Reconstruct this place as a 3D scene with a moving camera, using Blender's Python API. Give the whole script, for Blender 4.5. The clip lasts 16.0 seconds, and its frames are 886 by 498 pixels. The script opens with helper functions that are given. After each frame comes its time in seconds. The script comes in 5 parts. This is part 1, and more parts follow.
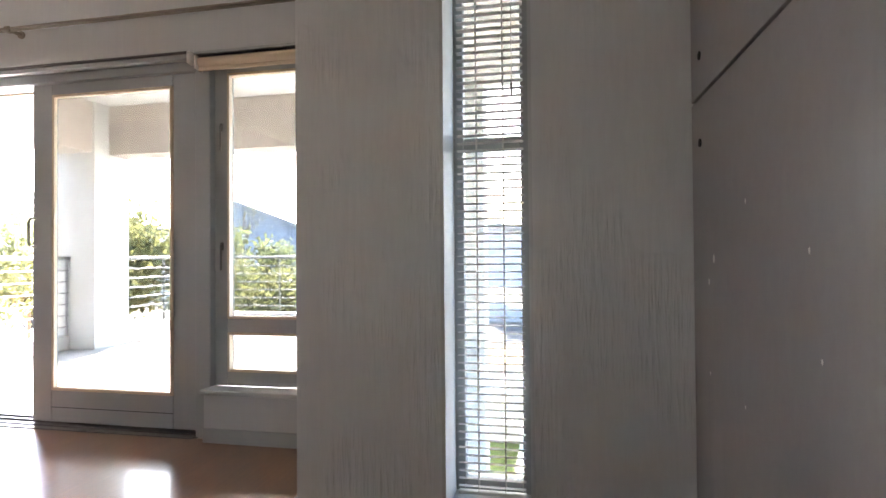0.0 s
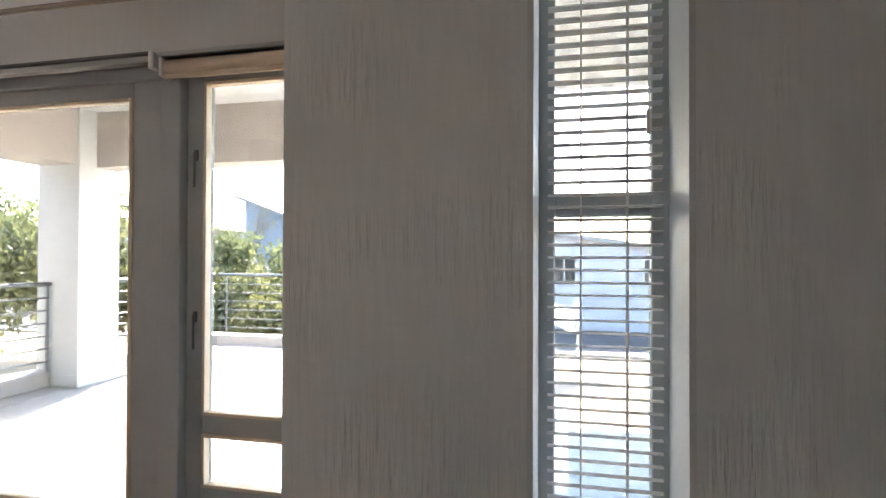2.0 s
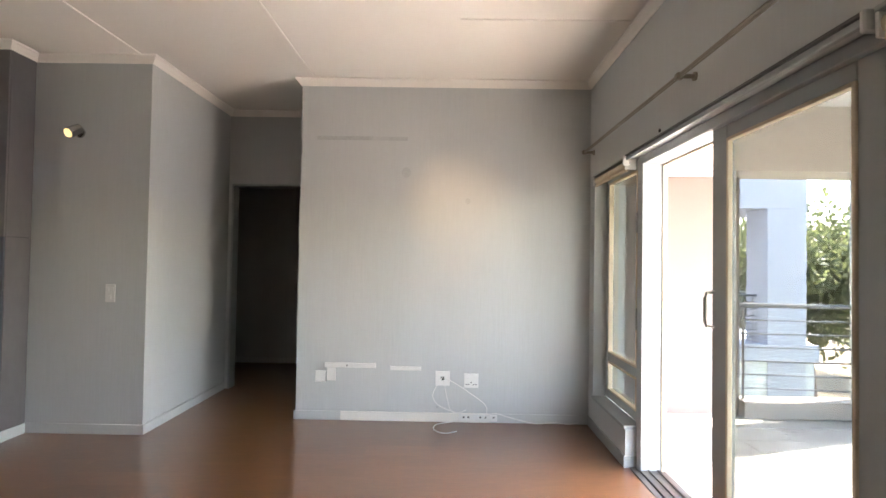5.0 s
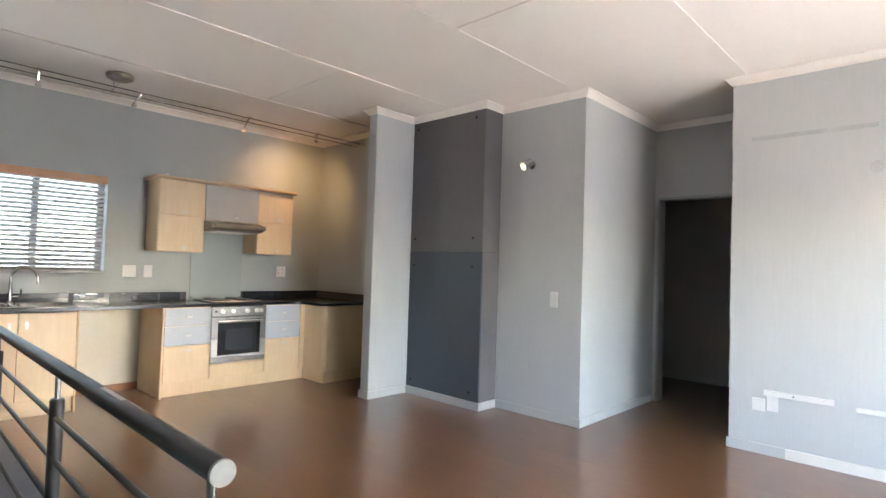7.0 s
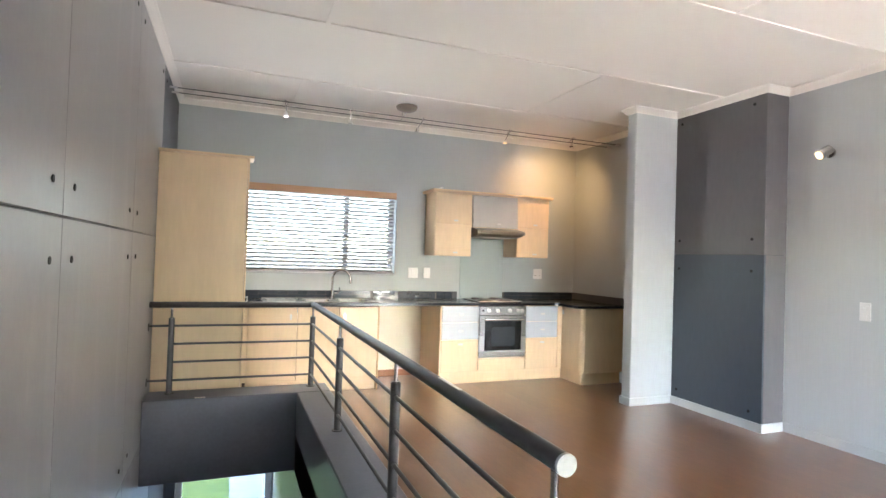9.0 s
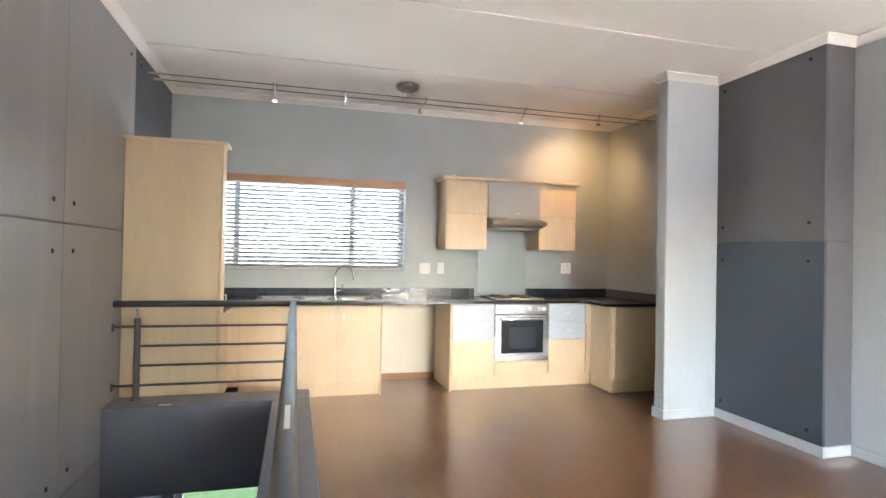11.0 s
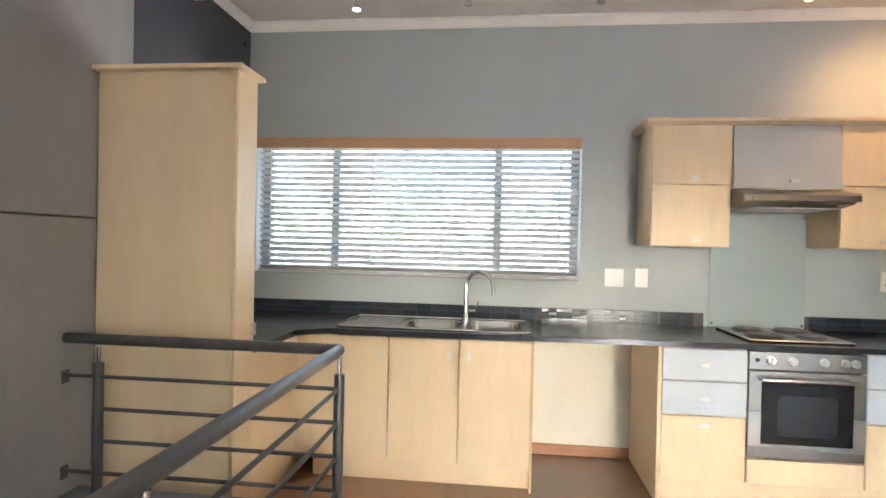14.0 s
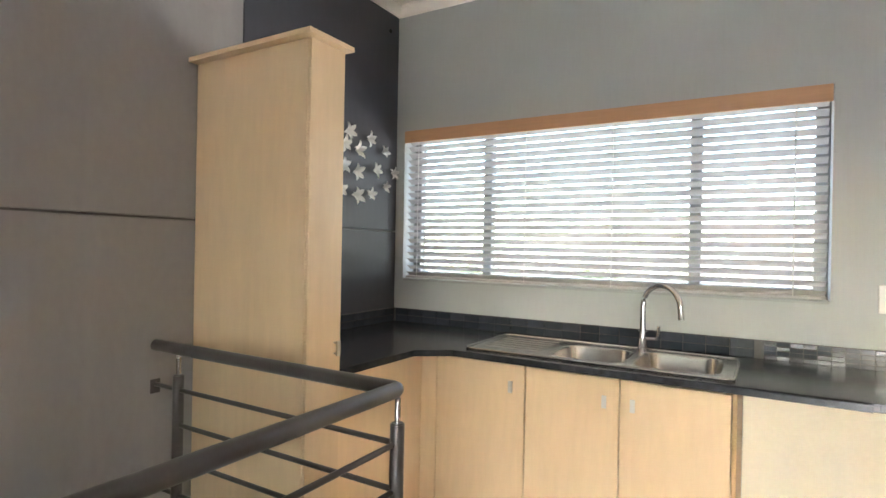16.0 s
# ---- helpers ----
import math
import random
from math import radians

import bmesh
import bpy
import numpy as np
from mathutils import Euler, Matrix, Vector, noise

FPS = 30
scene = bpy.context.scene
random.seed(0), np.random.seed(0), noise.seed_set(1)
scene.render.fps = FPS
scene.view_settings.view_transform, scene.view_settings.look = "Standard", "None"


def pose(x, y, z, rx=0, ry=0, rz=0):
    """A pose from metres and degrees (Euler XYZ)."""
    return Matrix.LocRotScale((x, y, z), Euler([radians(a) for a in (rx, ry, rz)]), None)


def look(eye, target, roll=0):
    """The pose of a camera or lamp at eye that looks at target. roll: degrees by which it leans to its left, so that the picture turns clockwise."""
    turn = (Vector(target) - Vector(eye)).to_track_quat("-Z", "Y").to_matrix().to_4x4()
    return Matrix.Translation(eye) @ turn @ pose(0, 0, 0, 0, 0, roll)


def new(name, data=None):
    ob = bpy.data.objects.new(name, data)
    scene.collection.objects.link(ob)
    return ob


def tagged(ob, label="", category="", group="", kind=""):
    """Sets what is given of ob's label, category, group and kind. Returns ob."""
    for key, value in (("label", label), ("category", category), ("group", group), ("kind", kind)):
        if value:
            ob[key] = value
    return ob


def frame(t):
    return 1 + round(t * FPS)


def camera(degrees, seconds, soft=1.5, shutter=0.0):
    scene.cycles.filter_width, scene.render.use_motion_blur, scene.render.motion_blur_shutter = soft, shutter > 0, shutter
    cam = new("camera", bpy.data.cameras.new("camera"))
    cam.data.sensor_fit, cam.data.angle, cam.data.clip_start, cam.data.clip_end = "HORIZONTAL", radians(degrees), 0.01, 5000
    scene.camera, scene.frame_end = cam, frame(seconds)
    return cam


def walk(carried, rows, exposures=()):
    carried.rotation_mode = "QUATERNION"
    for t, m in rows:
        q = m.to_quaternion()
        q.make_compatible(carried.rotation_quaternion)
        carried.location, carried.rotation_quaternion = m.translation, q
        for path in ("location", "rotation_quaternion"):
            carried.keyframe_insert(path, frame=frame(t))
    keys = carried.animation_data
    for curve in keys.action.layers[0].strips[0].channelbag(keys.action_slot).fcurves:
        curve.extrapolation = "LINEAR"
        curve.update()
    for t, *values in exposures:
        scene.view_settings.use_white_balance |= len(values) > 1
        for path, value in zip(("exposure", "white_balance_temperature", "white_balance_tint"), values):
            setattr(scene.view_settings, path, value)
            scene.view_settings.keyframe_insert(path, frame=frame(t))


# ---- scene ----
cam = camera(78.5, 16.0)
PATH = [
    (0, (0.448, -4.588, 0.964), (0.842, -6.548, 0.993), -0.45),
    (0.5, (0.471, -4.714, 1.050), (0.873, -6.673, 1.083), -0.41),
    (1, (0.487, -4.901, 1.169), (0.896, -6.859, 1.199), -0.26),
    (1.5, (0.586, -5.096, 1.201), (0.995, -7.054, 1.233), -0.11),
    (2, (0.753, -5.342, 1.282), (1.200, -7.291, 1.304), 0.21),
    (2.5, (0.858, -5.445, 1.320), (1.451, -7.354, 1.343), 0.15),
    (3, (0.898, -5.576, 1.365), (1.893, -7.311, 1.384), 0.11),
    (3.5, (0.864, -5.632, 1.348), (2.268, -7.056, 1.387), 0.35),
    (4, (0.821, -5.695, 1.342), (2.547, -6.704, 1.392), 0.60),
    (4.5, (0.805, -5.813, 1.352), (2.739, -6.322, 1.399), 0.75),
    (5, (0.796, -5.962, 1.334), (2.796, -5.942, 1.382), 0.92),
    (5.2, (0.780, -6.026, 1.322), (2.767, -5.800, 1.373), 1.10),
    (7.3, (0.708, -5.983, 1.312), (2.037, -4.489, 1.372), 1.84),
    (7.5, (0.676, -5.982, 1.324), (1.920, -4.416, 1.377), 1.83),
    (8, (0.638, -5.972, 1.348), (1.682, -4.267, 1.390), 1.87),
    (8.5, (0.541, -5.972, 1.350), (1.436, -4.184, 1.389), 1.82),
    (9, (0.530, -5.986, 1.348), (1.259, -4.124, 1.384), 1.84),
    (9.5, (0.622, -6.010, 1.337), (1.213, -4.099, 1.379), 1.52),
    (10, (0.780, -6.004, 1.319), (1.318, -4.078, 1.355), 1.41),
    (10.2, (0.850, -5.966, 1.307), (1.385, -4.040, 1.339), 1.26),
    (12.3, (1.592, -4.890, 1.347), (2.002, -2.933, 1.349), 0.97),
    (12.5, (1.624, -4.748, 1.345), (1.948, -2.774, 1.344), 1.02),
    (13, (1.695, -4.353, 1.342), (1.833, -2.358, 1.343), 1.06),
    (13.5, (1.681, -3.958, 1.324), (1.654, -1.959, 1.328), 1.27),
    (14, (1.776, -3.633, 1.372), (1.560, -1.644, 1.351), 1.27),
    (14.5, (1.921, -3.365, 1.372), (1.478, -1.415, 1.355), 1.00),
    (15, (2.009, -3.142, 1.350), (1.301, -1.272, 1.350), 0.92),
    (15.5, (2.044, -2.925, 1.371), (1.160, -1.131, 1.357), 1.06),
    (16, (2.042, -2.838, 1.352), (1.020, -1.118, 1.346), 1.08),
]
walk(cam, [(t, look(eye, target, roll)) for t, eye, target, roll in PATH], exposures=((0.0, 5.75, 6800, 20), (1.0, 5.58, 6800, 20), (2.0, 5.5, 6800, 19), (2.5, 5.05, 6900, 19), (3.0, 5.05, 6900, 18), (3.5, 5.1, 6900, 18), (4.0, 4.98, 7000, 16), (5.2, 5.22, 7000, 15), (6.4, 5.5, 6600, 14), (7.3, 6.02, 6200, 12), (10.2, 6.43, 6250, 12), (12.3, 6.25, 6100, 12), (16.0, 6.2, 6600, 12)))

# world, sun and sky
SUN_DIR = Vector((0.32, -0.95, 0.0)).normalized()
SUN_ELEV = radians(37)
w = bpy.data.worlds.new("sky")
scene.world = w
w.use_nodes = True
wn = w.node_tree
sky = wn.nodes.new("ShaderNodeTexSky")
sky.sky_type, sky.sun_disc = 'NISHITA', False
sky.sun_elevation = SUN_ELEV
sky.sun_rotation = math.atan2(SUN_DIR.x, SUN_DIR.y)
sky.air_density, sky.dust_density = 1.0, 1.5
bg = wn.nodes["Background"]
bg.inputs[1].default_value = 0.15
wn.links.new(sky.outputs[0], bg.inputs[0])

sun = new("sun", bpy.data.lights.new("sun", "SUN"))
sun.data.energy, sun.data.angle, sun.data.color = 3.6, radians(0.6), (1.0, 0.95, 0.88)
to_sun = Vector((SUN_DIR.x * math.cos(SUN_ELEV), SUN_DIR.y * math.cos(SUN_ELEV), math.sin(SUN_ELEV)))
sun.matrix_world = look((0, 0, 30), Vector((0, 0, 30)) - to_sun)


def spot_lamp(name, eye, target, watts, degrees, colour, size=0.02):
    lamp = new(name, bpy.data.lights.new(name, "SPOT"))
    lamp.data.energy, lamp.data.spot_size, lamp.data.spot_blend = watts, radians(degrees), 1.0
    lamp.data.color, lamp.data.shadow_soft_size = colour, size
    lamp.matrix_world = look(eye, target)
    return lamp



# sky light standing in the kitchen window, outside the pane
def window_light(name, at, target, wide, high, watts, colour):
    lamp = new(name, bpy.data.lights.new(name, "AREA"))
    lamp.data.shape, lamp.data.size, lamp.data.size_y = "RECTANGLE", wide, high
    lamp.data.energy, lamp.data.color = watts, colour
    lamp.matrix_world = look(at, target)


window_light("window_light_kitchen", (1.17, 0.32, 1.62), (1.17, -1.0, 1.62), 2.2, 0.95, 1.1, (1.0, 0.98, 0.95))

# ---- materials ----
def mat(name, colour, rough=0.5, metal=0.0, vary=0.12, scale=3.0, fine=60.0, bump=0.1, stretch=(1, 1, 1), dist=0.002,
        spread=0.0, coat=0.0, spec=0.5, patchy=False, uneven=1.0):
    m = bpy.data.materials.new(name)
    m.use_nodes = True
    nt = m.node_tree
    N, L = nt.nodes, nt.links
    b = N["Principled BSDF"]
    b.inputs["Roughness"].default_value, b.inputs["Metallic"].default_value = rough, metal
    b.inputs["Coat Weight"].default_value = coat
    b.inputs["Coat Roughness"].default_value = 0.12
    b.inputs["Specular IOR Level"].default_value = spec
    tc, mp = N.new("ShaderNodeTexCoord"), N.new("ShaderNodeMapping")
    mp.inputs["Scale"].default_value = stretch
    L.new(tc.outputs["Object"], mp.inputs["Vector"])
    big, small = N.new("ShaderNodeTexNoise"), N.new("ShaderNodeTexNoise")
    big.inputs["Scale"].default_value, small.inputs["Scale"].default_value = scale, fine
    big.inputs["Detail"].default_value, small.inputs["Detail"].default_value = 4, 5
    for n in (big, small):
        L.new(mp.outputs[0], n.inputs["Vector"])
    mixn = N.new("ShaderNodeMix")
    mixn.inputs["Factor"].default_value = 0.4
    L.new(big.outputs["Fac"], mixn.inputs["A"])
    L.new(small.outputs["Fac"], mixn.inputs["B"])
    ramp = N.new("ShaderNodeValToRGB")
    e = ramp.color_ramp.elements
    e[0].position, e[1].position = 0.3, 0.7
    e[0].color = (*[max(0, c * (1 - vary)) for c in colour], 1)
    e[1].color = (*[min(1, c * (1 + vary)) for c in colour], 1)
    L.new(mixn.outputs["Result"], ramp.inputs["Fac"])
    out = ramp.outputs["Color"]
    if spread:
        info, hsv = N.new("ShaderNodeObjectInfo"), N.new("ShaderNodeHueSaturation")
        rng = N.new("ShaderNodeMapRange")
        rng.inputs["To Min"].default_value, rng.inputs["To Max"].default_value = 1 - spread, 1 + spread
        L.new(info.outputs["Random"], rng.inputs["Value"])
        L.new(rng.outputs[0], hsv.inputs["Value"])
        L.new(out, hsv.inputs["Color"])
        out = hsv.outputs["Color"]
    L.new(out, b.inputs["Base Color"])
    rr = N.new("ShaderNodeMapRange")
    rr.inputs["To Min"].default_value, rr.inputs["To Max"].default_value = max(0.02, rough - 0.06 * uneven), min(1, rough + 0.08 * uneven)
    L.new(big.outputs["Fac"], rr.inputs["Value"])
    L.new(rr.outputs[0], b.inputs["Roughness"])
    if bump:
        bp = N.new("ShaderNodeBump")
        bp.inputs["Strength"].default_value, bp.inputs["Distance"].default_value = bump, dist
        height = small.outputs["Fac"]
        if patchy:
            spots, edge, mul = N.new("ShaderNodeTexNoise"), N.new("ShaderNodeMapRange"), N.new("ShaderNodeMath")
            spots.inputs["Scale"].default_value, spots.inputs["Detail"].default_value = 3.5, 3
            edge.inputs["From Min"].default_value, edge.inputs["From Max"].default_value = 0.46, 0.66
            edge.inputs["To Min"].default_value = 0.15
            mul.operation = "MULTIPLY"
            L.new(tc.outputs["Object"], spots.inputs["Vector"])
            L.new(spots.outputs["Fac"], edge.inputs["Value"])
            L.new(edge.outputs[0], mul.inputs[0])
            L.new(height, mul.inputs[1])
            height = mul.outputs[0]
        L.new(height, bp.inputs["Height"])
        L.new(bp.outputs[0], b.inputs["Normal"])
    return m


def glass_mat(name, tint):
    m = bpy.data.materials.new(name)
    m.use_nodes = True
    N, L = m.node_tree.nodes, m.node_tree.links
    N.remove(N["Principled BSDF"])
    clear, gloss, mix, lw, pw, sc = (N.new(k) for k in ("ShaderNodeBsdfTransparent", "ShaderNodeBsdfGlossy", "ShaderNodeMixShader", "ShaderNodeLayerWeight", "ShaderNodeMath", "ShaderNodeMapRange"))
    clear.inputs["Color"].default_value = (*tint, 1)
    gloss.inputs["Roughness"].default_value = 0.01
    lw.inputs["Blend"].default_value = 0.5
    pw.operation = "POWER"
    pw.inputs[1].default_value = 4.0
    sc.inputs["To Min"].default_value, sc.inputs["To Max"].default_value = 0.035, 0.8
    L.new(lw.outputs["Facing"], pw.inputs[0])
    L.new(pw.outputs[0], sc.inputs["Value"])
    L.new(sc.outputs[0], mix.inputs[0])
    L.new(clear.outputs[0], mix.inputs[1])
    L.new(gloss.outputs[0], mix.inputs[2])
    L.new(mix.outputs[0], N["Material Output"].inputs["Surface"])
    return m


def leaf_mat(name, colour):
    """Thin leaves that let some light through."""
    m = mat(name, colour, 0.55, vary=0.45, scale=1.3, fine=9, bump=0.0)
    N, L = m.node_tree.nodes, m.node_tree.links
    thin, mix = N.new("ShaderNodeBsdfTranslucent"), N.new("ShaderNodeMixShader")
    thin.inputs["Color"].default_value = (colour[0] * 1.7, colour[1] * 1.6, colour[2] * 1.5, 1)
    mix.inputs[0].default_value = 0.4
    L.new(N["Principled BSDF"].outputs[0], mix.inputs[1])
    L.new(thin.outputs[0], mix.inputs[2])
    L.new(mix.outputs[0], N["Material Output"].inputs["Surface"])
    return m


def glow_mat(name, colour, strength):
    m = bpy.data.materials.new(name)
    m.use_nodes = True
    b = m.node_tree.nodes["Principled BSDF"]
    b.inputs["Base Color"].default_value = (*colour, 1)
    b.inputs["Emission Color"].default_value = (*colour, 1)
    b.inputs["Emission Strength"].default_value = strength
    return m


GREY = mat("grey_brushed_plaster", (0.475, 0.495, 0.50), 0.55, vary=0.05, scale=1.2, fine=75, bump=0.35, stretch=(1, 1, 0.06), dist=0.006, patchy=True)
# rougher plaster in GREY's paint, lightened to make up for weak room light
GREY_R = mat("grey_trowelled_plaster_lightened", (0.58, 0.60, 0.60), 0.48, vary=0.06, scale=1.2, fine=74, bump=0.8, stretch=(1, 1, 0.09), dist=0.016, patchy=True)
GREY_S = mat("grey_wall_paint", (0.40, 0.43, 0.435), 0.5, vary=0.04, scale=1.0, fine=60, bump=0.12, stretch=(1, 1, 0.15), dist=0.004)
GREY_TRIM = mat("grey_painted_timber", (0.34, 0.36, 0.37), 0.45, vary=0.04, scale=2, fine=70, bump=0.06)
DARK = mat("charcoal_paint_panel", (0.285, 0.274, 0.277), 0.36, vary=0.07, scale=1.1, fine=34, bump=0.14, stretch=(1, 1, 0.6), dist=0.003)


def add_scuffs(m, colour, amount):
    """Soft pale smears running down a painted panel."""
    N, L = m.node_tree.nodes, m.node_tree.links
    b = N["Principled BSDF"]
    tc, mp, nz, rg, mx = (N.new(k) for k in ("ShaderNodeTexCoord", "ShaderNodeMapping", "ShaderNodeTexNoise", "ShaderNodeMapRange", "ShaderNodeMix"))
    mx.data_type = "RGBA"
    mp.inputs["Scale"].default_value = (5, 5, 0.7)
    mp.inputs["Rotation"].default_value = (0.12, 0, 0)
    nz.inputs["Scale"].default_value, nz.inputs["Detail"].default_value = 1.0, 4
    rg.inputs["From Min"].default_value, rg.inputs["From Max"].default_value = 0.54, 0.78
    rg.inputs["To Max"].default_value = amount
    L.new(tc.outputs["Object"], mp.inputs["Vector"])
    L.new(mp.outputs[0], nz.inputs["Vector"])
    L.new(nz.outputs["Fac"], rg.inputs["Value"])
    L.new(rg.outputs[0], mx.inputs[0])
    L.new(b.inputs["Base Color"].links[0].from_socket, mx.inputs[6])
    mx.inputs[7].default_value = (*colour, 1)
    L.new(mx.outputs[2], b.inputs["Base Color"])


add_scuffs(DARK, (0.55, 0.53, 0.52), 0.22)
SLATE = mat("slate_blue_panel_paint", (0.055, 0.07, 0.09), 0.38, vary=0.10, scale=1.1, fine=30, bump=0.1, stretch=(1, 1, 0.35), dist=0.003)
DUCT = mat("charcoal_duct_paint", (0.125, 0.119, 0.123), 0.40, vary=0.10, scale=1.1, fine=30, bump=0.12, stretch=(1, 1, 0.35), dist=0.003)
NAVY = mat("navy_charcoal_paint", (0.062, 0.065, 0.08), 0.40, vary=0.10, scale=1.1, fine=30, bump=0.12, stretch=(1, 1, 0.35), dist=0.003)
DARK_JOINT = mat("dark_joint", (0.07, 0.068, 0.07), 0.7)
KERB = mat("slate_blue_floor_paint", (0.14, 0.145, 0.178), 0.33, vary=0.15, scale=2.0, fine=40, bump=0.12)
CEIL = mat("ceiling_board_paint", (0.83, 0.795, 0.75), 0.8, vary=0.02, scale=0.8, fine=90, bump=0.05)
WHITE = mat("white_paint", (0.76, 0.75, 0.72), 0.5, vary=0.03, bump=0.04)
SKIRT = mat("pale_grey_skirting", (0.50, 0.515, 0.515), 0.5, vary=0.05, bump=0.05)
SKIRT_W = mat("bare_white_skirting", (0.72, 0.70, 0.66), 0.55, vary=0.05, bump=0.05)
PLANK = mat("brown_laminate_plank", (0.20, 0.098, 0.05), 0.283, vary=0.18, scale=2.2, fine=24, bump=0.0, stretch=(2.5, 0.35, 1), spread=0.05, spec=0.4, coat=0.7, uneven=0.1)
PLANK_GAP = mat("plank_gap", (0.06, 0.03, 0.015), 0.6)
MAPLE = mat("maple_laminate", (0.74, 0.56, 0.36), 0.36, vary=0.075, scale=2.2, fine=15, bump=0.02, stretch=(2.4, 2.4, 0.4), spread=0.02)
MAPLE_EDGE = mat("maple_edge", (0.58, 0.385, 0.20), 0.42, vary=0.08, stretch=(3, 3, 0.3))
DRAWER = mat("silver_grey_laminate", (0.50, 0.54, 0.605), 0.36, vary=0.03, bump=0.02)
FLAP = mat("grey_laminate_flap", (0.50, 0.475, 0.455), 0.36, vary=0.03, bump=0.02)
TOP = mat("black_granite_top", (0.022, 0.024, 0.03), 0.2, vary=0.5, scale=30, fine=160, bump=0.0, spec=0.3)
TILE = mat("dark_splash_tile", (0.035, 0.042, 0.055), 0.16, vary=0.25, bump=0.03, spread=0.2)
MIRROR_TILE = mat("mirror_mosaic_tile", (0.085, 0.09, 0.098), 0.24, 0.8, vary=0.2, spread=0.85, bump=0.02)
STEEL = mat("brushed_steel", (0.50, 0.495, 0.485), 0.25, 1.0, vary=0.06, scale=2, fine=120, bump=0.05, stretch=(0.1, 1, 1), dist=0.0006)
CHROME = mat("chrome", (0.75, 0.75, 0.76), 0.1, 1.0, vary=0.02, bump=0.0)
HOODM = mat("bronze_grey_steel", (0.25, 0.22, 0.185), 0.3, 0.9, vary=0.1, scale=5, fine=90, bump=0.03)
HANDLE = mat("satin_nickel", (0.66, 0.65, 0.63), 0.3, 1.0, vary=0.03, bump=0.0)
RAIL = mat("gunmetal_rail_paint", (0.085, 0.082, 0.085), 0.34, 0.4, vary=0.10, scale=6, fine=80, bump=0.06)
RAIL_CAP = mat("white_end_cap", (0.62, 0.62, 0.62), 0.5)
BLACK_GLASS = mat("black_oven_glass", (0.012, 0.013, 0.015), 0.07, vary=0.1, bump=0.0)
OVEN_INNER = mat("oven_window", (0.03, 0.033, 0.038), 0.12, vary=0.1, bump=0.0)
HOB = mat("cast_iron_plate", (0.03, 0.028, 0.027), 0.5, vary=0.25, bump=0.1)
SPLASH_GLASS = mat("frosted_green_glass", (0.40, 0.455, 0.46), 0.12, vary=0.03, bump=0.0, spec=0.6)
CREAM = mat("cream_wall_paint", (0.72, 0.66, 0.54), 0.6, vary=0.05, scale=2.5, bump=0.06)
TIMBER = mat("red_brown_timber", (0.36, 0.17, 0.085), 0.45, vary=0.18, scale=3, fine=30, bump=0.06, stretch=(0.3, 3, 3))
VALANCE = mat("oak_valance", (0.52, 0.30, 0.165), 0.42, vary=0.12, scale=3, fine=30, bump=0.05, stretch=(0.25, 3, 3))
SLAT = mat("silver_blind_slat", (0.45, 0.44, 0.44), 0.42, 0.0, vary=0.05, bump=0.0)
SLAT_W = mat("white_blind_slat", (0.60, 0.60, 0.59), 0.5, vary=0.03, bump=0.0)
CORD = mat("pale_cord", (0.66, 0.65, 0.63), 0.8, bump=0.0)
ALU_W = mat("grey_window_aluminium", (0.27, 0.27, 0.275), 0.4, 0.3, vary=0.05, bump=0.0)
ALU = mat("bronze_aluminium", (0.12, 0.115, 0.115), 0.4, 0.5, vary=0.05, bump=0.0)
BEAD = mat("cream_timber_bead", (0.62, 0.52, 0.38), 0.5, vary=0.1, stretch=(3, 3, 0.3))
ROLLER = mat("beige_roller_fabric", (0.55, 0.45, 0.34), 0.75, vary=0.06, fine=150, bump=0.12)
PLASTIC = mat("white_plastic", (0.72, 0.715, 0.70), 0.35, vary=0.03, bump=0.0)
DARK_HOLE = mat("dark_hole", (0.02, 0.02, 0.02), 0.8, bump=0.0)
STAIN = mat("wall_smudge", (0.415, 0.43, 0.435), 0.6, vary=0.15, scale=9, bump=0.2)
# both glasses tinted darker than the real panes to dim the sunlit outdoors
DIM_GLASS = glass_mat("tinted_dimming_glass", (0.43, 0.45, 0.44))
DIM_GLASS_K = glass_mat("kitchen_dimming_glass", (0.36, 0.37, 0.365))
PETAL = mat("white_petal", (0.85, 0.84, 0.81), 0.5, vary=0.04, bump=0.03)
BULB_ON = glow_mat("lit_bulb_warm", (1.0, 0.66, 0.30), 0.05)
BULB_COOL = glow_mat("lit_bulb_white", (1.0, 0.95, 0.86), 0.10)
BULB_OFF = mat("unlit_bulb_glass", (0.55, 0.55, 0.53), 0.15, vary=0.05, bump=0.0)
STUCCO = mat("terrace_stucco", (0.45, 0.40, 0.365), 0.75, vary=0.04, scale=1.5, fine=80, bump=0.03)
# side wall's pinkish white, darkened in the colour so bounced daylight stays unclipped
STUCCO_P = mat("pink_stucco_darkened", (0.175, 0.143, 0.13), 0.75, vary=0.05, scale=1.5, fine=80, bump=0.15)
STUCCO_W = mat("white_stucco", (0.60, 0.605, 0.60), 0.75, vary=0.04, scale=1.2, fine=80, bump=0.03)
STUCCO_L = mat("pale_lavender_stucco", (0.40, 0.41, 0.47), 0.8, vary=0.05, scale=0.5, fine=40, bump=0.12)
STUCCO_B = mat("blue_grey_stucco", (0.20, 0.24, 0.31), 0.8, vary=0.06, scale=0.4, fine=30, bump=0.1)
TERRACE = mat("pale_terrace_tile", (0.43, 0.40, 0.37), 0.55, vary=0.07, scale=3, fine=50, bump=0.08, spread=0.05)
GROUT = mat("grout", (0.36, 0.34, 0.32), 0.9)
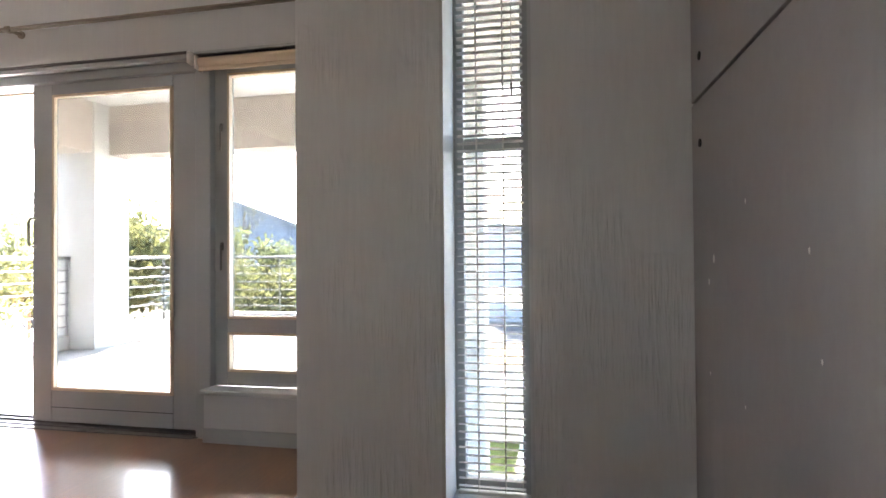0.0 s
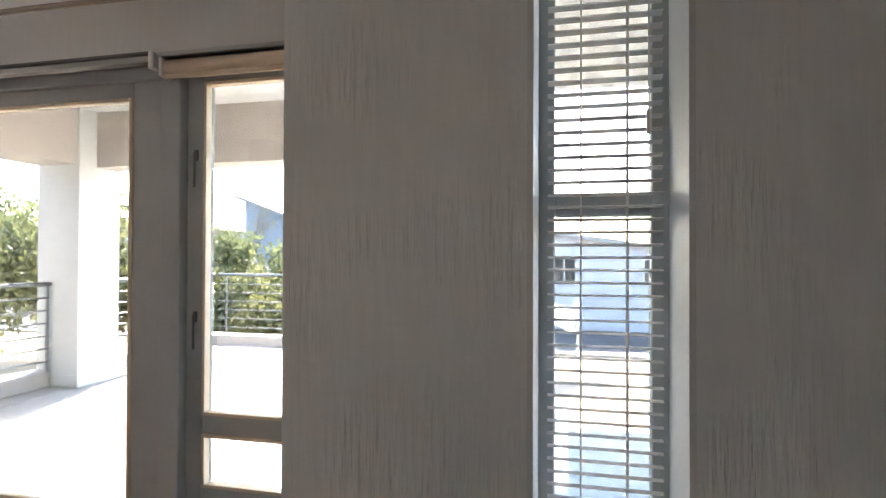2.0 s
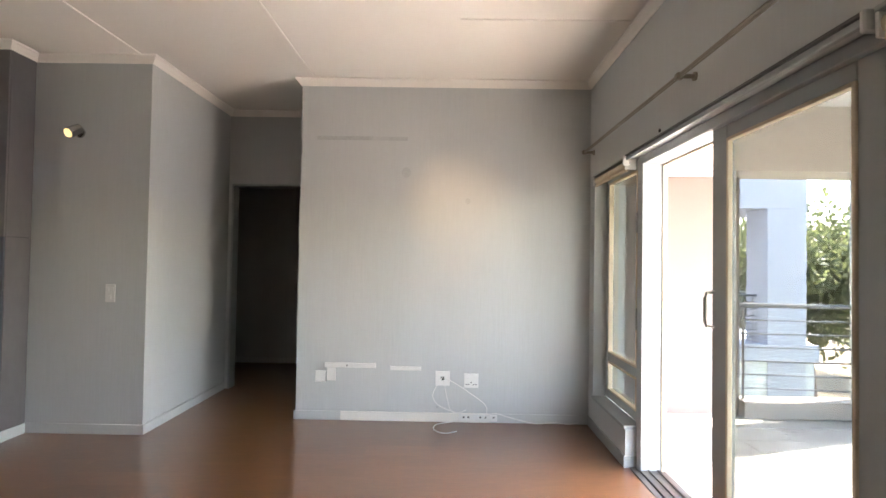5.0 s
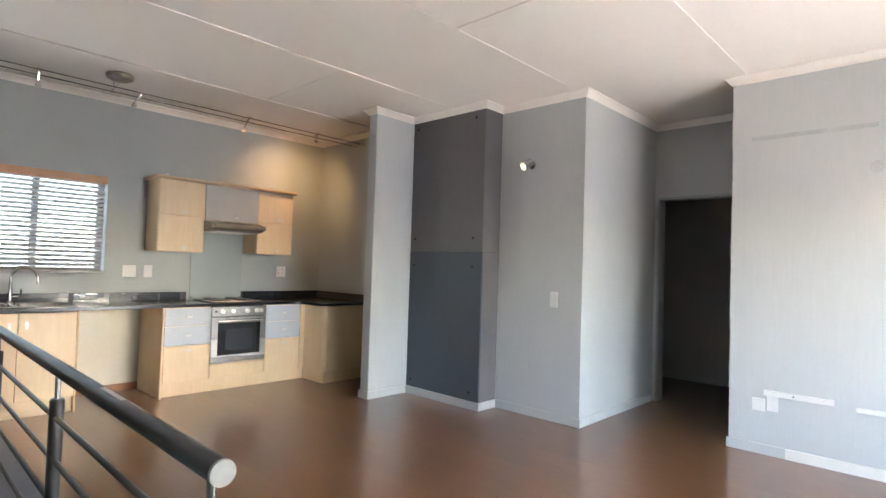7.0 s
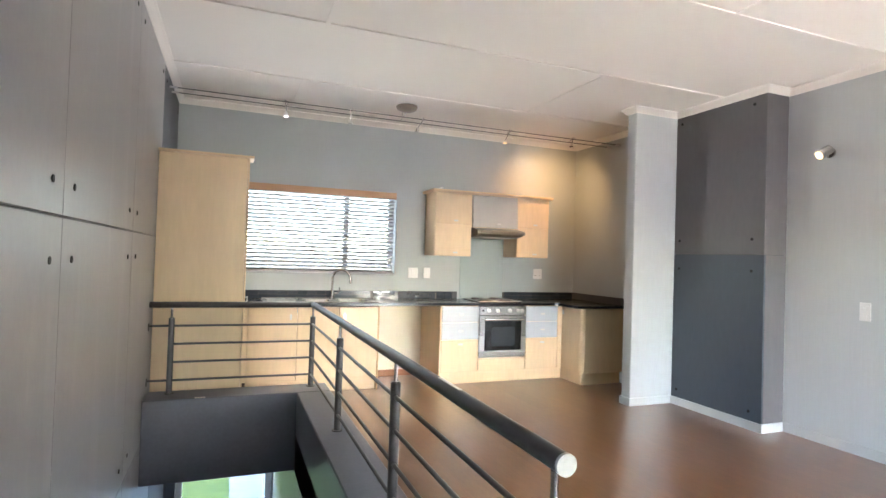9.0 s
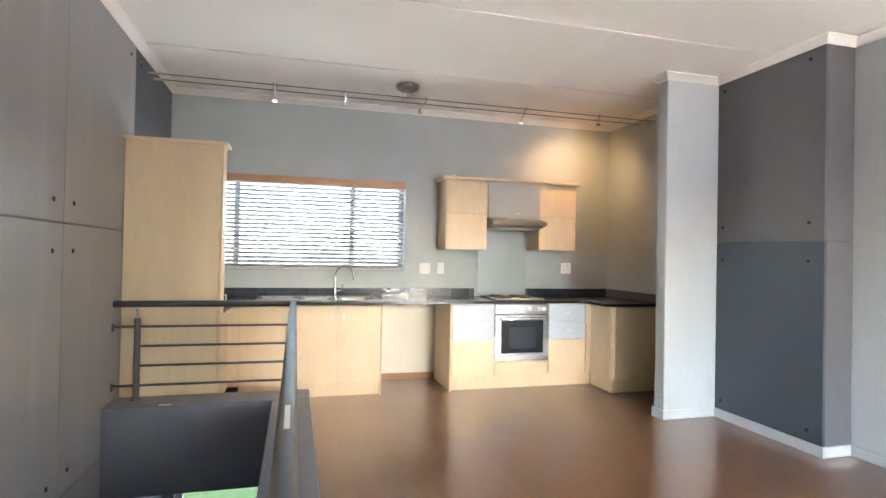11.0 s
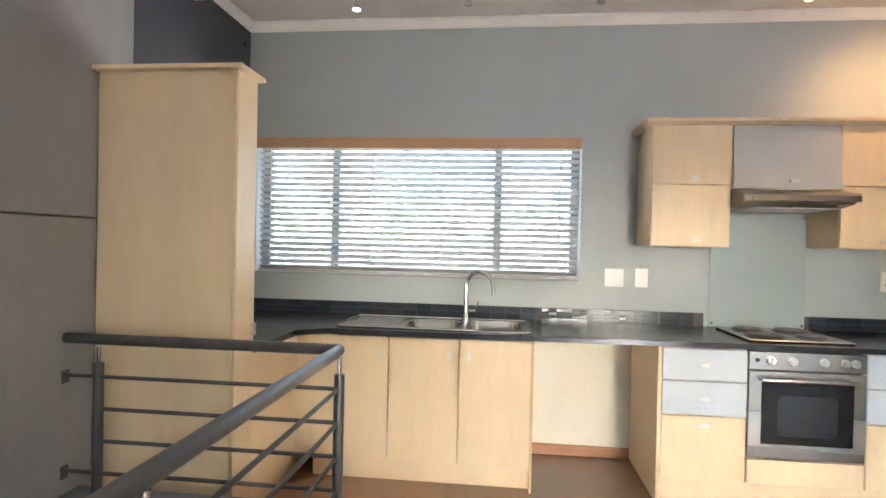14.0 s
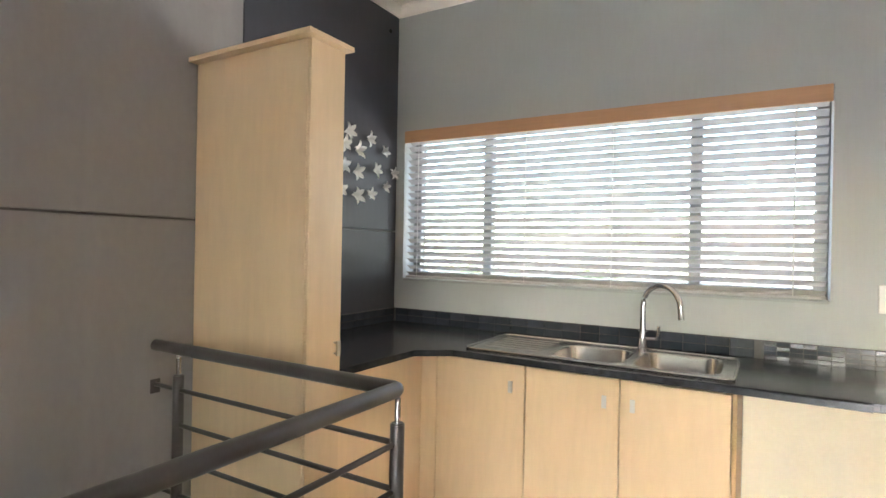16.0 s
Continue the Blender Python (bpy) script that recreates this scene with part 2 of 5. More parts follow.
GALV = mat("galvanised_rail", (0.16, 0.165, 0.17), 0.38, 0.7, vary=0.08, bump=0.04)
LAWN = mat("lawn_grass", (0.10, 0.125, 0.02), 0.9, vary=0.35, scale=0.7, fine=18, bump=0.5, dist=0.03)
GROUND = mat("dry_ground", (0.13, 0.115, 0.085), 0.95, vary=0.25, scale=0.15, fine=4, bump=0.3, dist=0.05)
ASPHALT = mat("asphalt", (0.075, 0.072, 0.07), 0.9, vary=0.2, scale=0.5, fine=60, bump=0.3, dist=0.01)
PAVING = mat("paving", (0.26, 0.235, 0.21), 0.85, vary=0.12, scale=1.2, fine=30, bump=0.2, dist=0.01)
SAND = mat("sandy_paving", (0.40, 0.31, 0.22), 0.85, vary=0.12, scale=1.2, fine=30, bump=0.2, dist=0.01)
BARK = mat("bark", (0.12, 0.09, 0.065), 0.95, vary=0.3, scale=4, fine=30, bump=0.6, stretch=(2, 2, 0.4), dist=0.02)
LEAF = leaf_mat("green_leaves", (0.095, 0.112, 0.052))
LEAF_Y = leaf_mat("yellow_green_leaves", (0.13, 0.135, 0.055))
ROOF = mat("grey_metal_roof", (0.22, 0.23, 0.25), 0.5, 0.3, vary=0.08, scale=1, fine=8, bump=0.1)
CANVAS = mat("white_canvas", (0.72, 0.69, 0.62), 0.85, vary=0.08, fine=90, bump=0.1)
CAR_PAINT = mat("silver_car_paint", (0.50, 0.52, 0.54), 0.25, 0.6, vary=0.03, bump=0.0, coat=0.6)
CAR_GLASS = mat("dark_car_glass", (0.02, 0.022, 0.025), 0.08, vary=0.1, bump=0.0)
RUBBER = mat("tyre_rubber", (0.02, 0.02, 0.02), 0.85, bump=0.1)
DOOR_DARK = mat("corridor_paint", (0.45, 0.46, 0.46), 0.6, vary=0.06, fine=55, bump=0.25, stretch=(1, 1, 0.1))


# ---- mesh helpers ----
def box(bm, x0, x1, y0, y1, z0, z1):
    if x0 > x1: x0, x1 = x1, x0
    if y0 > y1: y0, y1 = y1, y0
    if z0 > z1: z0, z1 = z1, z0
    v = [bm.verts.new((x, y, z)) for z in (z0, z1) for y in (y0, y1) for x in (x0, x1)]
    for f in ((0, 2, 3, 1), (4, 5, 7, 6), (0, 1, 5, 4), (2, 6, 7, 3), (0, 4, 6, 2), (1, 3, 7, 5)):
        bm.faces.new([v[i] for i in f])
    return bm


def boxes(*dims, bevel=0.0, segments=1):
    bm = bmesh.new()
    for d in dims:
        box(bm, *d)
    if bevel:
        bmesh.ops.bevel(bm, geom=bm.edges[:], offset=bevel, segments=segments, affect='EDGES', profile=0.5)
    return bm


def tube(bm, a, b, r, sides=16, r2=None):
    a, b = Vector(a), Vector(b)
    m = Matrix.Translation((a + b) / 2) @ (b - a).to_track_quat("Z", "Y").to_matrix().to_4x4()
    bmesh.ops.create_cone(bm, cap_ends=True, segments=sides, radius1=r, radius2=r if r2 is None else r2, depth=(b - a).length, matrix=m)
    return bm


def tubes(*runs, sides=16):
    bm = bmesh.new()
    for a, b, r in runs:
        tube(bm, a, b, r, sides)
    return bm


def sweep(points, r, sides=10):
    """A round bar along a line of points."""
    bm = bmesh.new()
    pts = [Vector(p) for p in points]
    rings = []
    up = Vector((0, 0, 1))
    for i, p in enumerate(pts):
        d = (pts[min(i + 1, len(pts) - 1)] - pts[max(i - 1, 0)]).normalized()
        ref = up if abs(d.dot(up)) < 0.95 else Vector((1, 0, 0))
        s = d.cross(ref).normalized()
        t = s.cross(d)
        rings.append([bm.verts.new(p + r * (math.cos(a) * s + math.sin(a) * t)) for a in [2 * math.pi * k / sides for k in range(sides)]])
    for a, b in zip(rings, rings[1:]):
        for k in range(sides):
            bm.faces.new((a[k], a[(k + 1) % sides], b[(k + 1) % sides], b[k]))
    bm.faces.new(rings[0][::-1])
    bm.faces.new(rings[-1])
    return bm


def prism(bm, outline, axis, lo, hi):
    """An outline of two coordinates drawn out along an axis (x: outline is y, z; y: x, z; z: x, y)."""
    def p(u, v, h):
        return {"x": (h, u, v), "y": (u, h, v), "z": (u, v, h)}[axis]
    a = [bm.verts.new(p(u, v, lo)) for u, v in outline]
    b = [bm.verts.new(p(u, v, hi)) for u, v in outline]
    bm.faces.new(a[::-1])
    bm.faces.new(b)
    n = len(outline)
    for i in range(n):
        bm.faces.new((a[i], a[(i + 1) % n], b[(i + 1) % n], b[i]))
    bmesh.ops.recalc_face_normals(bm, faces=bm.faces[:])
    return bm


def mesh_of(name, bm, material, smooth=True):
    bmesh.ops.recalc_face_normals(bm, faces=bm.faces[:])
    me = bpy.data.meshes.new(name)
    bm.to_mesh(me)
    bm.free()
    me.materials.append(material)
    if smooth:
        me.polygons.foreach_set("use_smooth", [True] * len(me.polygons))
        me.set_sharp_from_angle(angle=radians(35))
    return me


def part(name, bm, material, parent, label="", smooth=True):
    ob = new(name, mesh_of(name, bm, material, smooth))
    ob.parent = parent
    base = parent.matrix_basis.copy()
    up = parent.parent
    while up:
        base = up.matrix_basis @ up_inverse(parent) @ base
        parent, up = up, up.parent
    ob.matrix_parent_inverse = base.inverted()
    return tagged(ob, label)


def up_inverse(ob):
    return ob.matrix_parent_inverse


def piece(name, me, parent, m):
    """A piece on shared mesh data; parents of pieces stand at the world's origin or carry an offset that is taken out."""
    ob = new(name, me)
    ob.parent = parent
    base = parent.matrix_basis.copy()
    if parent.parent:
        base = parent.parent.matrix_basis @ parent.matrix_parent_inverse @ base
    ob.matrix_parent_inverse = base.inverted()
    ob.matrix_basis = m
    return ob


def thing(name, at, label, category, group=""):
    ob = new(name)
    ob.empty_display_size = 0.1
    ob.location = at
    return tagged(ob, label, category, group)


def setting(name, bm, material, label="", smooth=False):
    return tagged(new(name, mesh_of(name, bm, material, smooth)), label, kind="structure")


# ---- structure ----
H = 2.87            # ceiling
LOW = -2.8          # ground outside and the storey below
EX, EY = 1.385, -6.465   # corner of the wall with the tall narrow window
DY = -7.15          # inner face of the terrace wall
PX = 5.365           # lounge end wall

# charcoal wall beside the stairs, its panels and bolt holes
wall_dark = setting("wall_west", boxes((-0.27, -0.02, -6.735, 0.27, LOW, H)), DUCT, "charcoal painted wall beside the stairs")
cuts_y = [-6.465, -5.22, -3.82, -2.42, -1.2, 0.0]
holes = []
for a, b in zip(cuts_y, cuts_y[1:]):
    for lo, hi in ((LOW, 0.0), (0.006, 1.4435), (1.4525, H)):
        part("panel", boxes((-0.02, 0.0, a + 0.0018, b - 0.0018, lo, hi), bevel=0.002), NAVY if b == 0.0 else DARK, wall_dark)
hole_me = mesh_of("bolt_hole", tubes(((-0.006, 0, 0), (0.0035, 0, 0), 0.013), sides=12), DARK_HOLE)
for y in cuts_y[1:-1]:
    for dy in (-0.128, 0.128):
        for z in (0.12, 1.303, 1.562, 2.72):
            if -6.27 < y + dy < 0:
                piece("bolt_hole", hole_me, wall_dark, Matrix.Translation((0, y + dy, z)))
for y, z in ((-6.358, 1.572), (-6.362, 1.306), (-0.095, 2.70)):
    piece("bolt_hole", hole_me, wall_dark, Matrix.Translation((0, y, z)))
chip = bmesh.new()
for y, z, s in ((-6.24, 0.953, 0.012), (-6.29, 0.885, 0.009), (-5.98, 1.09, 0.006), (-5.66, 0.97, 0.006), (-6.29, 0.62, 0.006), (-6.0, 0.6, 0.005), (-5.62, 0.78, 0.005)):
    bmesh.ops.create_icosphere(chip, subdivisions=1, radius=s, matrix=Matrix.Translation((0.0, y, z)) @ Matrix.Diagonal((0.15, 0.8, 1.2, 1)))
part("paint_chip", chip, WHITE, wall_dark, "pale chips in the paint")

# kitchen wall with its wide window
KW = (0.06, 2.285, 1.14, 2.085)
setting("wall_north", boxes((-0.02, KW[0], 0, 0.25, 0, H), (KW[1], 6.6, 0, 0.25, 0, H), (KW[0], KW[1], 0, 0.25, 0, KW[2]), (KW[0], KW[1], 0, 0.25, KW[3], H)), GREY_S,
        "grey painted kitchen wall with a wide window")
setting("wall_north_lower", boxes((-0.02, 0.10, 0, 0.25, LOW, -0.3), (1.02, 1.3, 0, 0.25, LOW, -0.3), (0.10, 1.02, 0, 0.25, -0.72, -0.3)), DARK)
setting("wall_east_kitchen", boxes((4.71, 4.83, -1.69, 0.0, 0, H)), GREY_S, "grey painted kitchen side wall")
setting("wall_wing", boxes((4.125, 4.72, -1.81, -1.69, 0, H), bevel=0.006), GREY, "pale grey wing wall beside the kitchen")
wall_duct = setting("wall_duct", boxes((4.647, 4.885, -2.778, -1.815, 0, H)), DARK_JOINT, "charcoal clad duct in the lounge")
part("panel", boxes((4.63, 4.647, -2.788, -1.812, 0.0, 1.4635), bevel=0.002), SLATE, wall_duct)
part("panel", boxes((4.63, 4.647, -2.788, -1.812, 1.4685, H), bevel=0.002), DUCT, wall_duct)
part("panel", boxes((4.647, 4.884, -2.79, -2.778, 0.0, 1.4635), bevel=0.002), DUCT, wall_duct)
part("panel", boxes((4.647, 4.884, -2.79, -2.778, 1.4685, H), bevel=0.002), DUCT, wall_duct)
for y in (-1.88, -2.672):
    for z in (0.15, 1.327, 1.597, 2.745):
        piece("bolt_hole", hole_me, wall_duct, Matrix.Translation((4.6285, y, z)) @ Matrix.Diagonal((-1, 1, 1, 1)))
setting("wall_east_lamp", boxes((4.885, 5.005, -3.68, -1.69, 0, H)), GREY, "pale grey wall with a switch and a lamp")
setting("wall_passage_side", boxes((5.005, 6.50, -3.68, -3.56, 0, H)), GREY)
setting("wall_passage_end", boxes((6.38, 6.50, -3.715, -3.68, 0, H), (6.38, 6.50, -4.70, -3.715, 2.11, H), (6.38, 6.50, -4.70, -4.635, 0, 2.11)), GREY)
setting("door_1_frame", boxes((6.365, 6.515, -3.735, -3.715, 0, 2.11), (6.365, 6.515, -4.635, -4.615, 0, 2.11), (6.365, 6.515, -4.615, -3.735, 2.085, 2.11), bevel=0.003), GREY_TRIM,
        "grey door frame without a door")
for n_, d_ in (("wall_corridor_east", (7.80, 7.92, -5.4, -2.2, 0, H)), ("wall_corridor_north", (6.50, 7.80, -2.3, -2.2, 0, H)), ("wall_corridor_south", (6.50, 7.80, -5.4, -5.3, 0, H)),
               ("wall_corridor_near", (6.45, 6.50, -5.3, -4.82, 0, H)), ("wall_corridor_far", (6.45, 6.50, -3.56, -2.3, 0, H))):
    setting(n_, boxes(d_), DOOR_DARK)
setting("wall_lounge_end", boxes((PX, PX + 0.12, -7.40, -4.70, 0, H), (PX + 0.12, 6.50, -4.82, -4.70, 0, H)), GREY, "grey brushed plaster lounge end wall")

# terrace wall: low walls under the two side lights, the lintel and the narrow strip in the corner
W1, W2 = (4.42, 5.22), (1.545, 2.255)
HEAD = 2.05
setting("wall_terrace", boxes((W1[1], PX, -7.40, DY, 0, H), (EX, W1[1], -7.40, DY, HEAD, H), (W1[0], W1[1], -7.40, DY, 0, 0.25), (EX, W2[1], -7.40, DY, 0, 0.25),
                              (EX, W2[0], -7.40, DY, 0.25, HEAD)), GREY, "grey wall with a sliding door to the terrace")
setting("window_sill_1", boxes((W1[0] - 0.01, W1[1], -7.25, DY + 0.015, 0.25, 0.275), bevel=0.004), GREY_TRIM)
setting("window_sill_2", boxes((EX, W2[1] + 0.012, -7.25, DY + 0.02, 0.25, 0.275), bevel=0.004), GREY_TRIM)

# wall with the tall narrow window
NW = (0.513, 0.833, 0.06, 2.45)
setting("wall_south", boxes((-0.02, NW[0], -6.735, EY, 0, H), (NW[1], EX, -6.735, EY, 0, H), (NW[0], NW[1], -6.735, EY, 0, NW[2]), (NW[0], NW[1], -6.735, EY, NW[3], H),
                            (EX - 0.2, EX, -7.40, -6.735, 0, H)), GREY_R, "grey brushed plaster wall with a narrow window")
setting("wall_south_lower", boxes((-0.02, 1.3, -6.735, -6.505, LOW, -0.3)), DARK)

# ceiling boards with cover strips, and the cornice
ceil = bmesh.new()
box(ceil, -0.27, 7.92, -7.40, 0.25, H + 0.004, H + 0.14)
for y in (-1.14, -2.39, -3.6, -4.8, -6.0):
    box(ceil, 0, PX if y < -4.4 else 4.885, y - 0.016, y + 0.016, H - 0.004, H + 0.004)
for x, y0, y1 in ((1.07, -1.14, 0.0), (1.07, -3.6, -2.39), (3.3, -2.39, -1.14), (3.3, -4.8, -3.6), (1.9, -6.0, -4.8), (4.2, -7.14, -6.0)):
    box(ceil, x - 0.014, x + 0.014, y0, y1, H - 0.0035, H + 0.004)
setting("ceiling", ceil, CEIL, "white board ceiling with cover strips")


def cornice_run(bm, a, b, n, ma, mb):
    """A small cove along a wall from a to b, n pointing into the room; ma and mb: 1 for an outer, -1 for an inner mitre."""
    a, b, n = Vector((*a, 0)), Vector((*b, 0)), Vector((*n, 0))
    d = (b - a).normalized()
    prof = [(0, H - 0.058), (0.008, H - 0.058), (0.014, H - 0.046), (0.038, H - 0.018), (0.05, H - 0.010), (0.05, H + 0.002), (0, H + 0.002)]
    rows = [[bm.verts.new(p + n * (u + 0.0005) + d * (s * m * u) + Vector((0, 0, v))) for u, v in prof] for p, s, m in ((a, -1, ma), (b, 1, mb))]
    for i in range(len(prof)):
        j = (i + 1) % len(prof)
        bm.faces.new((rows[0][i], rows[0][j], rows[1][j], rows[1][i]))
    bm.faces.new(rows[0])
    bm.faces.new(rows[1][::-1])


cor = bmesh.new()
for run in (((0, 0), (4.71, 0), (0, -1), -1, -1), ((0, EY), (0, 0), (1, 0), -1, -1), ((4.71, -1.69), (4.71, 0), (-1, 0), -1, -1), ((4.125, -1.69), (4.71, -1.69), (0, 1), 1, -1),
            ((4.125, -1.81), (4.125, -1.69), (-1, 0), 1, 1), ((4.125, -1.81), (4.63, -1.81), (0, -1), 1, -1), ((4.63, -2.79), (4.63, -1.81), (-1, 0), 1, -1), ((4.63, -2.79), (4.885, -2.79), (0, -1), 1, -1),
            ((4.885, -3.68), (4.885, -2.79), (-1, 0), 1, -1), ((4.885, -3.68), (6.38, -3.68), (0, -1), 1, -1), ((6.38, -4.70), (6.38, -3.68), (-1, 0), -1, -1), ((PX, -4.70), (6.38, -4.70), (0, 1), 1, -1),
            ((PX, DY), (PX, -4.70), (-1, 0), -1, 1), ((EX, DY), (PX, DY), (0, 1), -1, -1), ((EX, DY), (EX, EY), (1, 0), -1, 1), ((0, EY), (EX, EY), (0, 1), -1, 1)):
    cornice_run(cor, *run)
setting("cornice", cor, CEIL, "white cove cornice")

# skirtings
def skirting(name, runs, material, label="", h=0.075, t=0.014):
    bm = bmesh.new()
    for (x0, y0), (x1, y1), (nx, ny) in runs:
        box(bm, min(x0, x1) + (min(nx, 0)) * t, max(x0, x1) + max(nx, 0) * t, min(y0, y1) + min(ny, 0) * t, max(y0, y1) + max(ny, 0) * t, 0, h)
    bmesh.ops.bevel(bm, geom=bm.edges[:], offset=0.003, segments=1, affect='EDGES')
    return setting(name, bm, material, label)


skirting("baseboard_wing", [((4.111, -1.824), (4.616, -1.81), (0, 0)), ((4.111, -1.824), (4.125, -1.676), (0, 0)), ((4.616, -2.804), (4.63, -1.81), (0, 0)), ((4.616, -2.804), (4.871, -2.79), (0, 0)),
                             ((4.871, -3.694), (4.885, -2.804), (0, 0)), ((4.871, -3.694), (6.35, -3.68), (0, 0))], SKIRT, "pale grey skirting")
skirting("baseboard_lounge", [((PX - 0.014, -5.08), (PX, -4.686), (0, 0)), ((PX - 0.014, -7.15), (PX, -6.32), (0, 0))], SKIRT, "grey painted skirting")
skirting("baseboard_bare", [((PX - 0.016, -6.32), (PX, -5.08), (0, 0))], SKIRT_W, "bare white skirting where paint is missing")
skirting("baseboard_terrace", [((W1[0], DY), (PX - 0.014, DY), (0, 1)), ((W1[0] - 0.012, -7.25), (W1[0], DY + 0.014), (0, 0)), ((EX, DY), (W2[1], DY), (0, 1)), ((EX, DY), (EX, EY), (1, 0)), ((0.0, EY), (EX + 0.014, EY), (0, 1))], GREY_TRIM, "grey painted skirting")
skirting("baseboard_corridor", [((7.80, -5.3), (7.80, -2.3), (-1, 0))], SKIRT)

# upper floor slab around the stairwell
SX1, KX = 1.035, 1.29
TOPY, KY0, KY1 = -5.2, -1.5, -1.77
slab = boxes((KX, 7.92, -7.22, 0.0, -0.28, -0.013), (0.0, KX, -6.465, TOPY, -0.28, -0.013), (0.0, KX, KY0, 0.0, -0.28, -0.013), (SX1, KX, TOPY, KY0, -0.28, -0.013))
floor = setting("floor", slab, PLANK_GAP, "brown laminate plank floor")
kerb = setting("stair_parapet", boxes((SX1, KX, -5.11, KY1, -0.28, 0.305), (0.0, KX, KY1, KY0, -0.28, 0.305), bevel=0.006), KERB, "low slate-painted parapet round the stairwell")
part("paint_chip", boxes((0.33, 0.40, KY1 + 0.003, KY1 + 0.03, 0.3045, 0.3065), bevel=0.0008), WHITE, kerb, "pale chipped spot")
setting("wall_stair", boxes((SX1, SX1 + 0.12, -6.505, 0.0, LOW, -0.285), (0.0, SX1, 0.2, 0.25, LOW, LOW + 0.01)), DARK, "charcoal wall beside the lower stairs")

# stairs
stairs = setting("stairs", boxes(*[(0.0, SX1, TOPY + 0.27 * k, TOPY + 0.27 * (k + 1), max(LOW, -0.175 * (k + 1) - 0.20), -0.175 * (k + 1) - 0.03) for k in range(15)]), KERB, "dark painted stairs")
tread_me = mesh_of("tread", boxes((0.004, SX1 - 0.004, -0.025, 0.27, -0.03, 0.0), bevel=0.006), PLANK)
for k in range(15):
    piece("tread", tread_me, stairs, Matrix.Translation((0, TOPY + 0.27 * k, -0.175 * (k + 1))))
setting("floor_lower", boxes((-0.02, 1.3, -6.735, 0.25, LOW - 0.1, LOW)), PAVING)
low_door = setting("door_2", boxes((0.10, 0.16, 0.08, 0.14, LOW, -0.72), (0.96, 1.02, 0.08, 0.14, LOW, -0.72), (0.16, 0.96, 0.08, 0.14, -0.78, -0.72), (0.16, 0.96, 0.08, 0.14, LOW, LOW + 0.1), bevel=0.004), WHITE,
                   "white framed glass door on the storey below")
pane = part("pane", boxes((0.16, 0.96, 0.106, 0.112, LOW + 0.1, -0.78)), DIM_GLASS, low_door)
pane.visible_shadow = False


# ---- windows and doors ----
def window_unit(name, label, x0, x1, z0, z1, y0, y1, material, mullions=(), transoms=(), f=0.045, bead=None, glass=None):
    """A framed window with real panes. The frame lies between y0 and y1."""
    root = setting(name, boxes((x0, x0 + f, y0, y1, z0, z1), (x1 - f, x1, y0, y1, z0, z1), (x0 + f, x1 - f, y0, y1, z1 - f, z1), (x0 + f, x1 - f, y0, y1, z0, z0 + f), bevel=0.003), material, label)
    xs = [x0 + f, *mullions, x1 - f]
    zs = [z0 + f, *transoms, z1 - f]
    for x in mullions:
        part("mullion", boxes((x - f / 2, x + f / 2, y0 + 0.002, y1 - 0.002, z0 + f, z1 - f), bevel=0.003), material, root)
    for a, b in zip(xs, xs[1:]):
        for z in transoms:
            part("transom", boxes((a, b, y0 + 0.004, y1 - 0.004, z - f / 2, z + f / 2), bevel=0.003), material, root)
        for c, d in zip(zs, zs[1:]):
            ym = (y0 + y1) / 2
            p = part("pane", boxes((a - 0.002, b + 0.002, ym - 0.002, ym + 0.002, c - 0.002, d + 0.002)), glass or DIM_GLASS, root)
            p.visible_shadow = False
            if bead:
                lo = c + (f / 2 if c in transoms else 0)
                hi = d - (f / 2 if d in transoms else 0)
                e = 0.014
                part("bead", boxes((a, a + e, ym + 0.004, y1 + 0.004, lo, hi), (b - e, b, ym + 0.004, y1 + 0.004, lo, hi), (a + e, b - e, ym + 0.004, y1 + 0.004, lo, lo + e), (a + e, b - e, ym + 0.004, y1 + 0.004, hi - e, hi), bevel=0.002),
                     bead, root, "cream timber glazing bead")
    return root


def sash_stay(parent, x, y, z):
    part("sash_handle", boxes((x - 0.008, x + 0.008, y, y + 0.012, z - 0.022, z + 0.022), (x - 0.004, x + 0.004, y + 0.012, y + 0.022, z - 0.13, z + 0.01), bevel=0.0025), GALV, parent, "satin metal window handle")


window_unit("window_1", "aluminium kitchen window behind a blind", KW[0], KW[1], KW[2], KW[3], 0.12, 0.18, ALU_W, (0.592, 1.74), (), 0.055, glass=DIM_GLASS_K)
setting("window_board", boxes((KW[0], KW[1], 0.0, 0.12, KW[2] - 0.006, KW[2] + 0.012), bevel=0.003), GREY_TRIM, "grey painted inner sill")
w2 = window_unit("window_2", "grey timber side light with cream beads", W2[0] - 0.02, W2[1], 0.275, HEAD, -7.32, -7.25, GREY_TRIM, (), (0.60,), 0.075, BEAD)
sash_stay(w2, W2[1] - 0.045, -7.25, 1.68)
sash_stay(w2, W2[1] - 0.045, -7.25, 1.03)
w1 = window_unit("window_3", "grey timber side light beside the sliding door", W1[0] + 0.02, W1[1], 0.275, HEAD, -7.32, -7.25, GREY_TRIM, (), (0.60,), 0.065, BEAD)
sash_stay(w1, W1[0] + 0.05, -7.25, 1.68)
sash_stay(w1, W1[0] + 0.05, -7.25, 1.03)
window_unit("window_4", "tall narrow window behind a white blind", NW[0], NW[1], NW[2], NW[3], -6.725, -6.675, GREY_TRIM, (), (1.40,), 0.05)
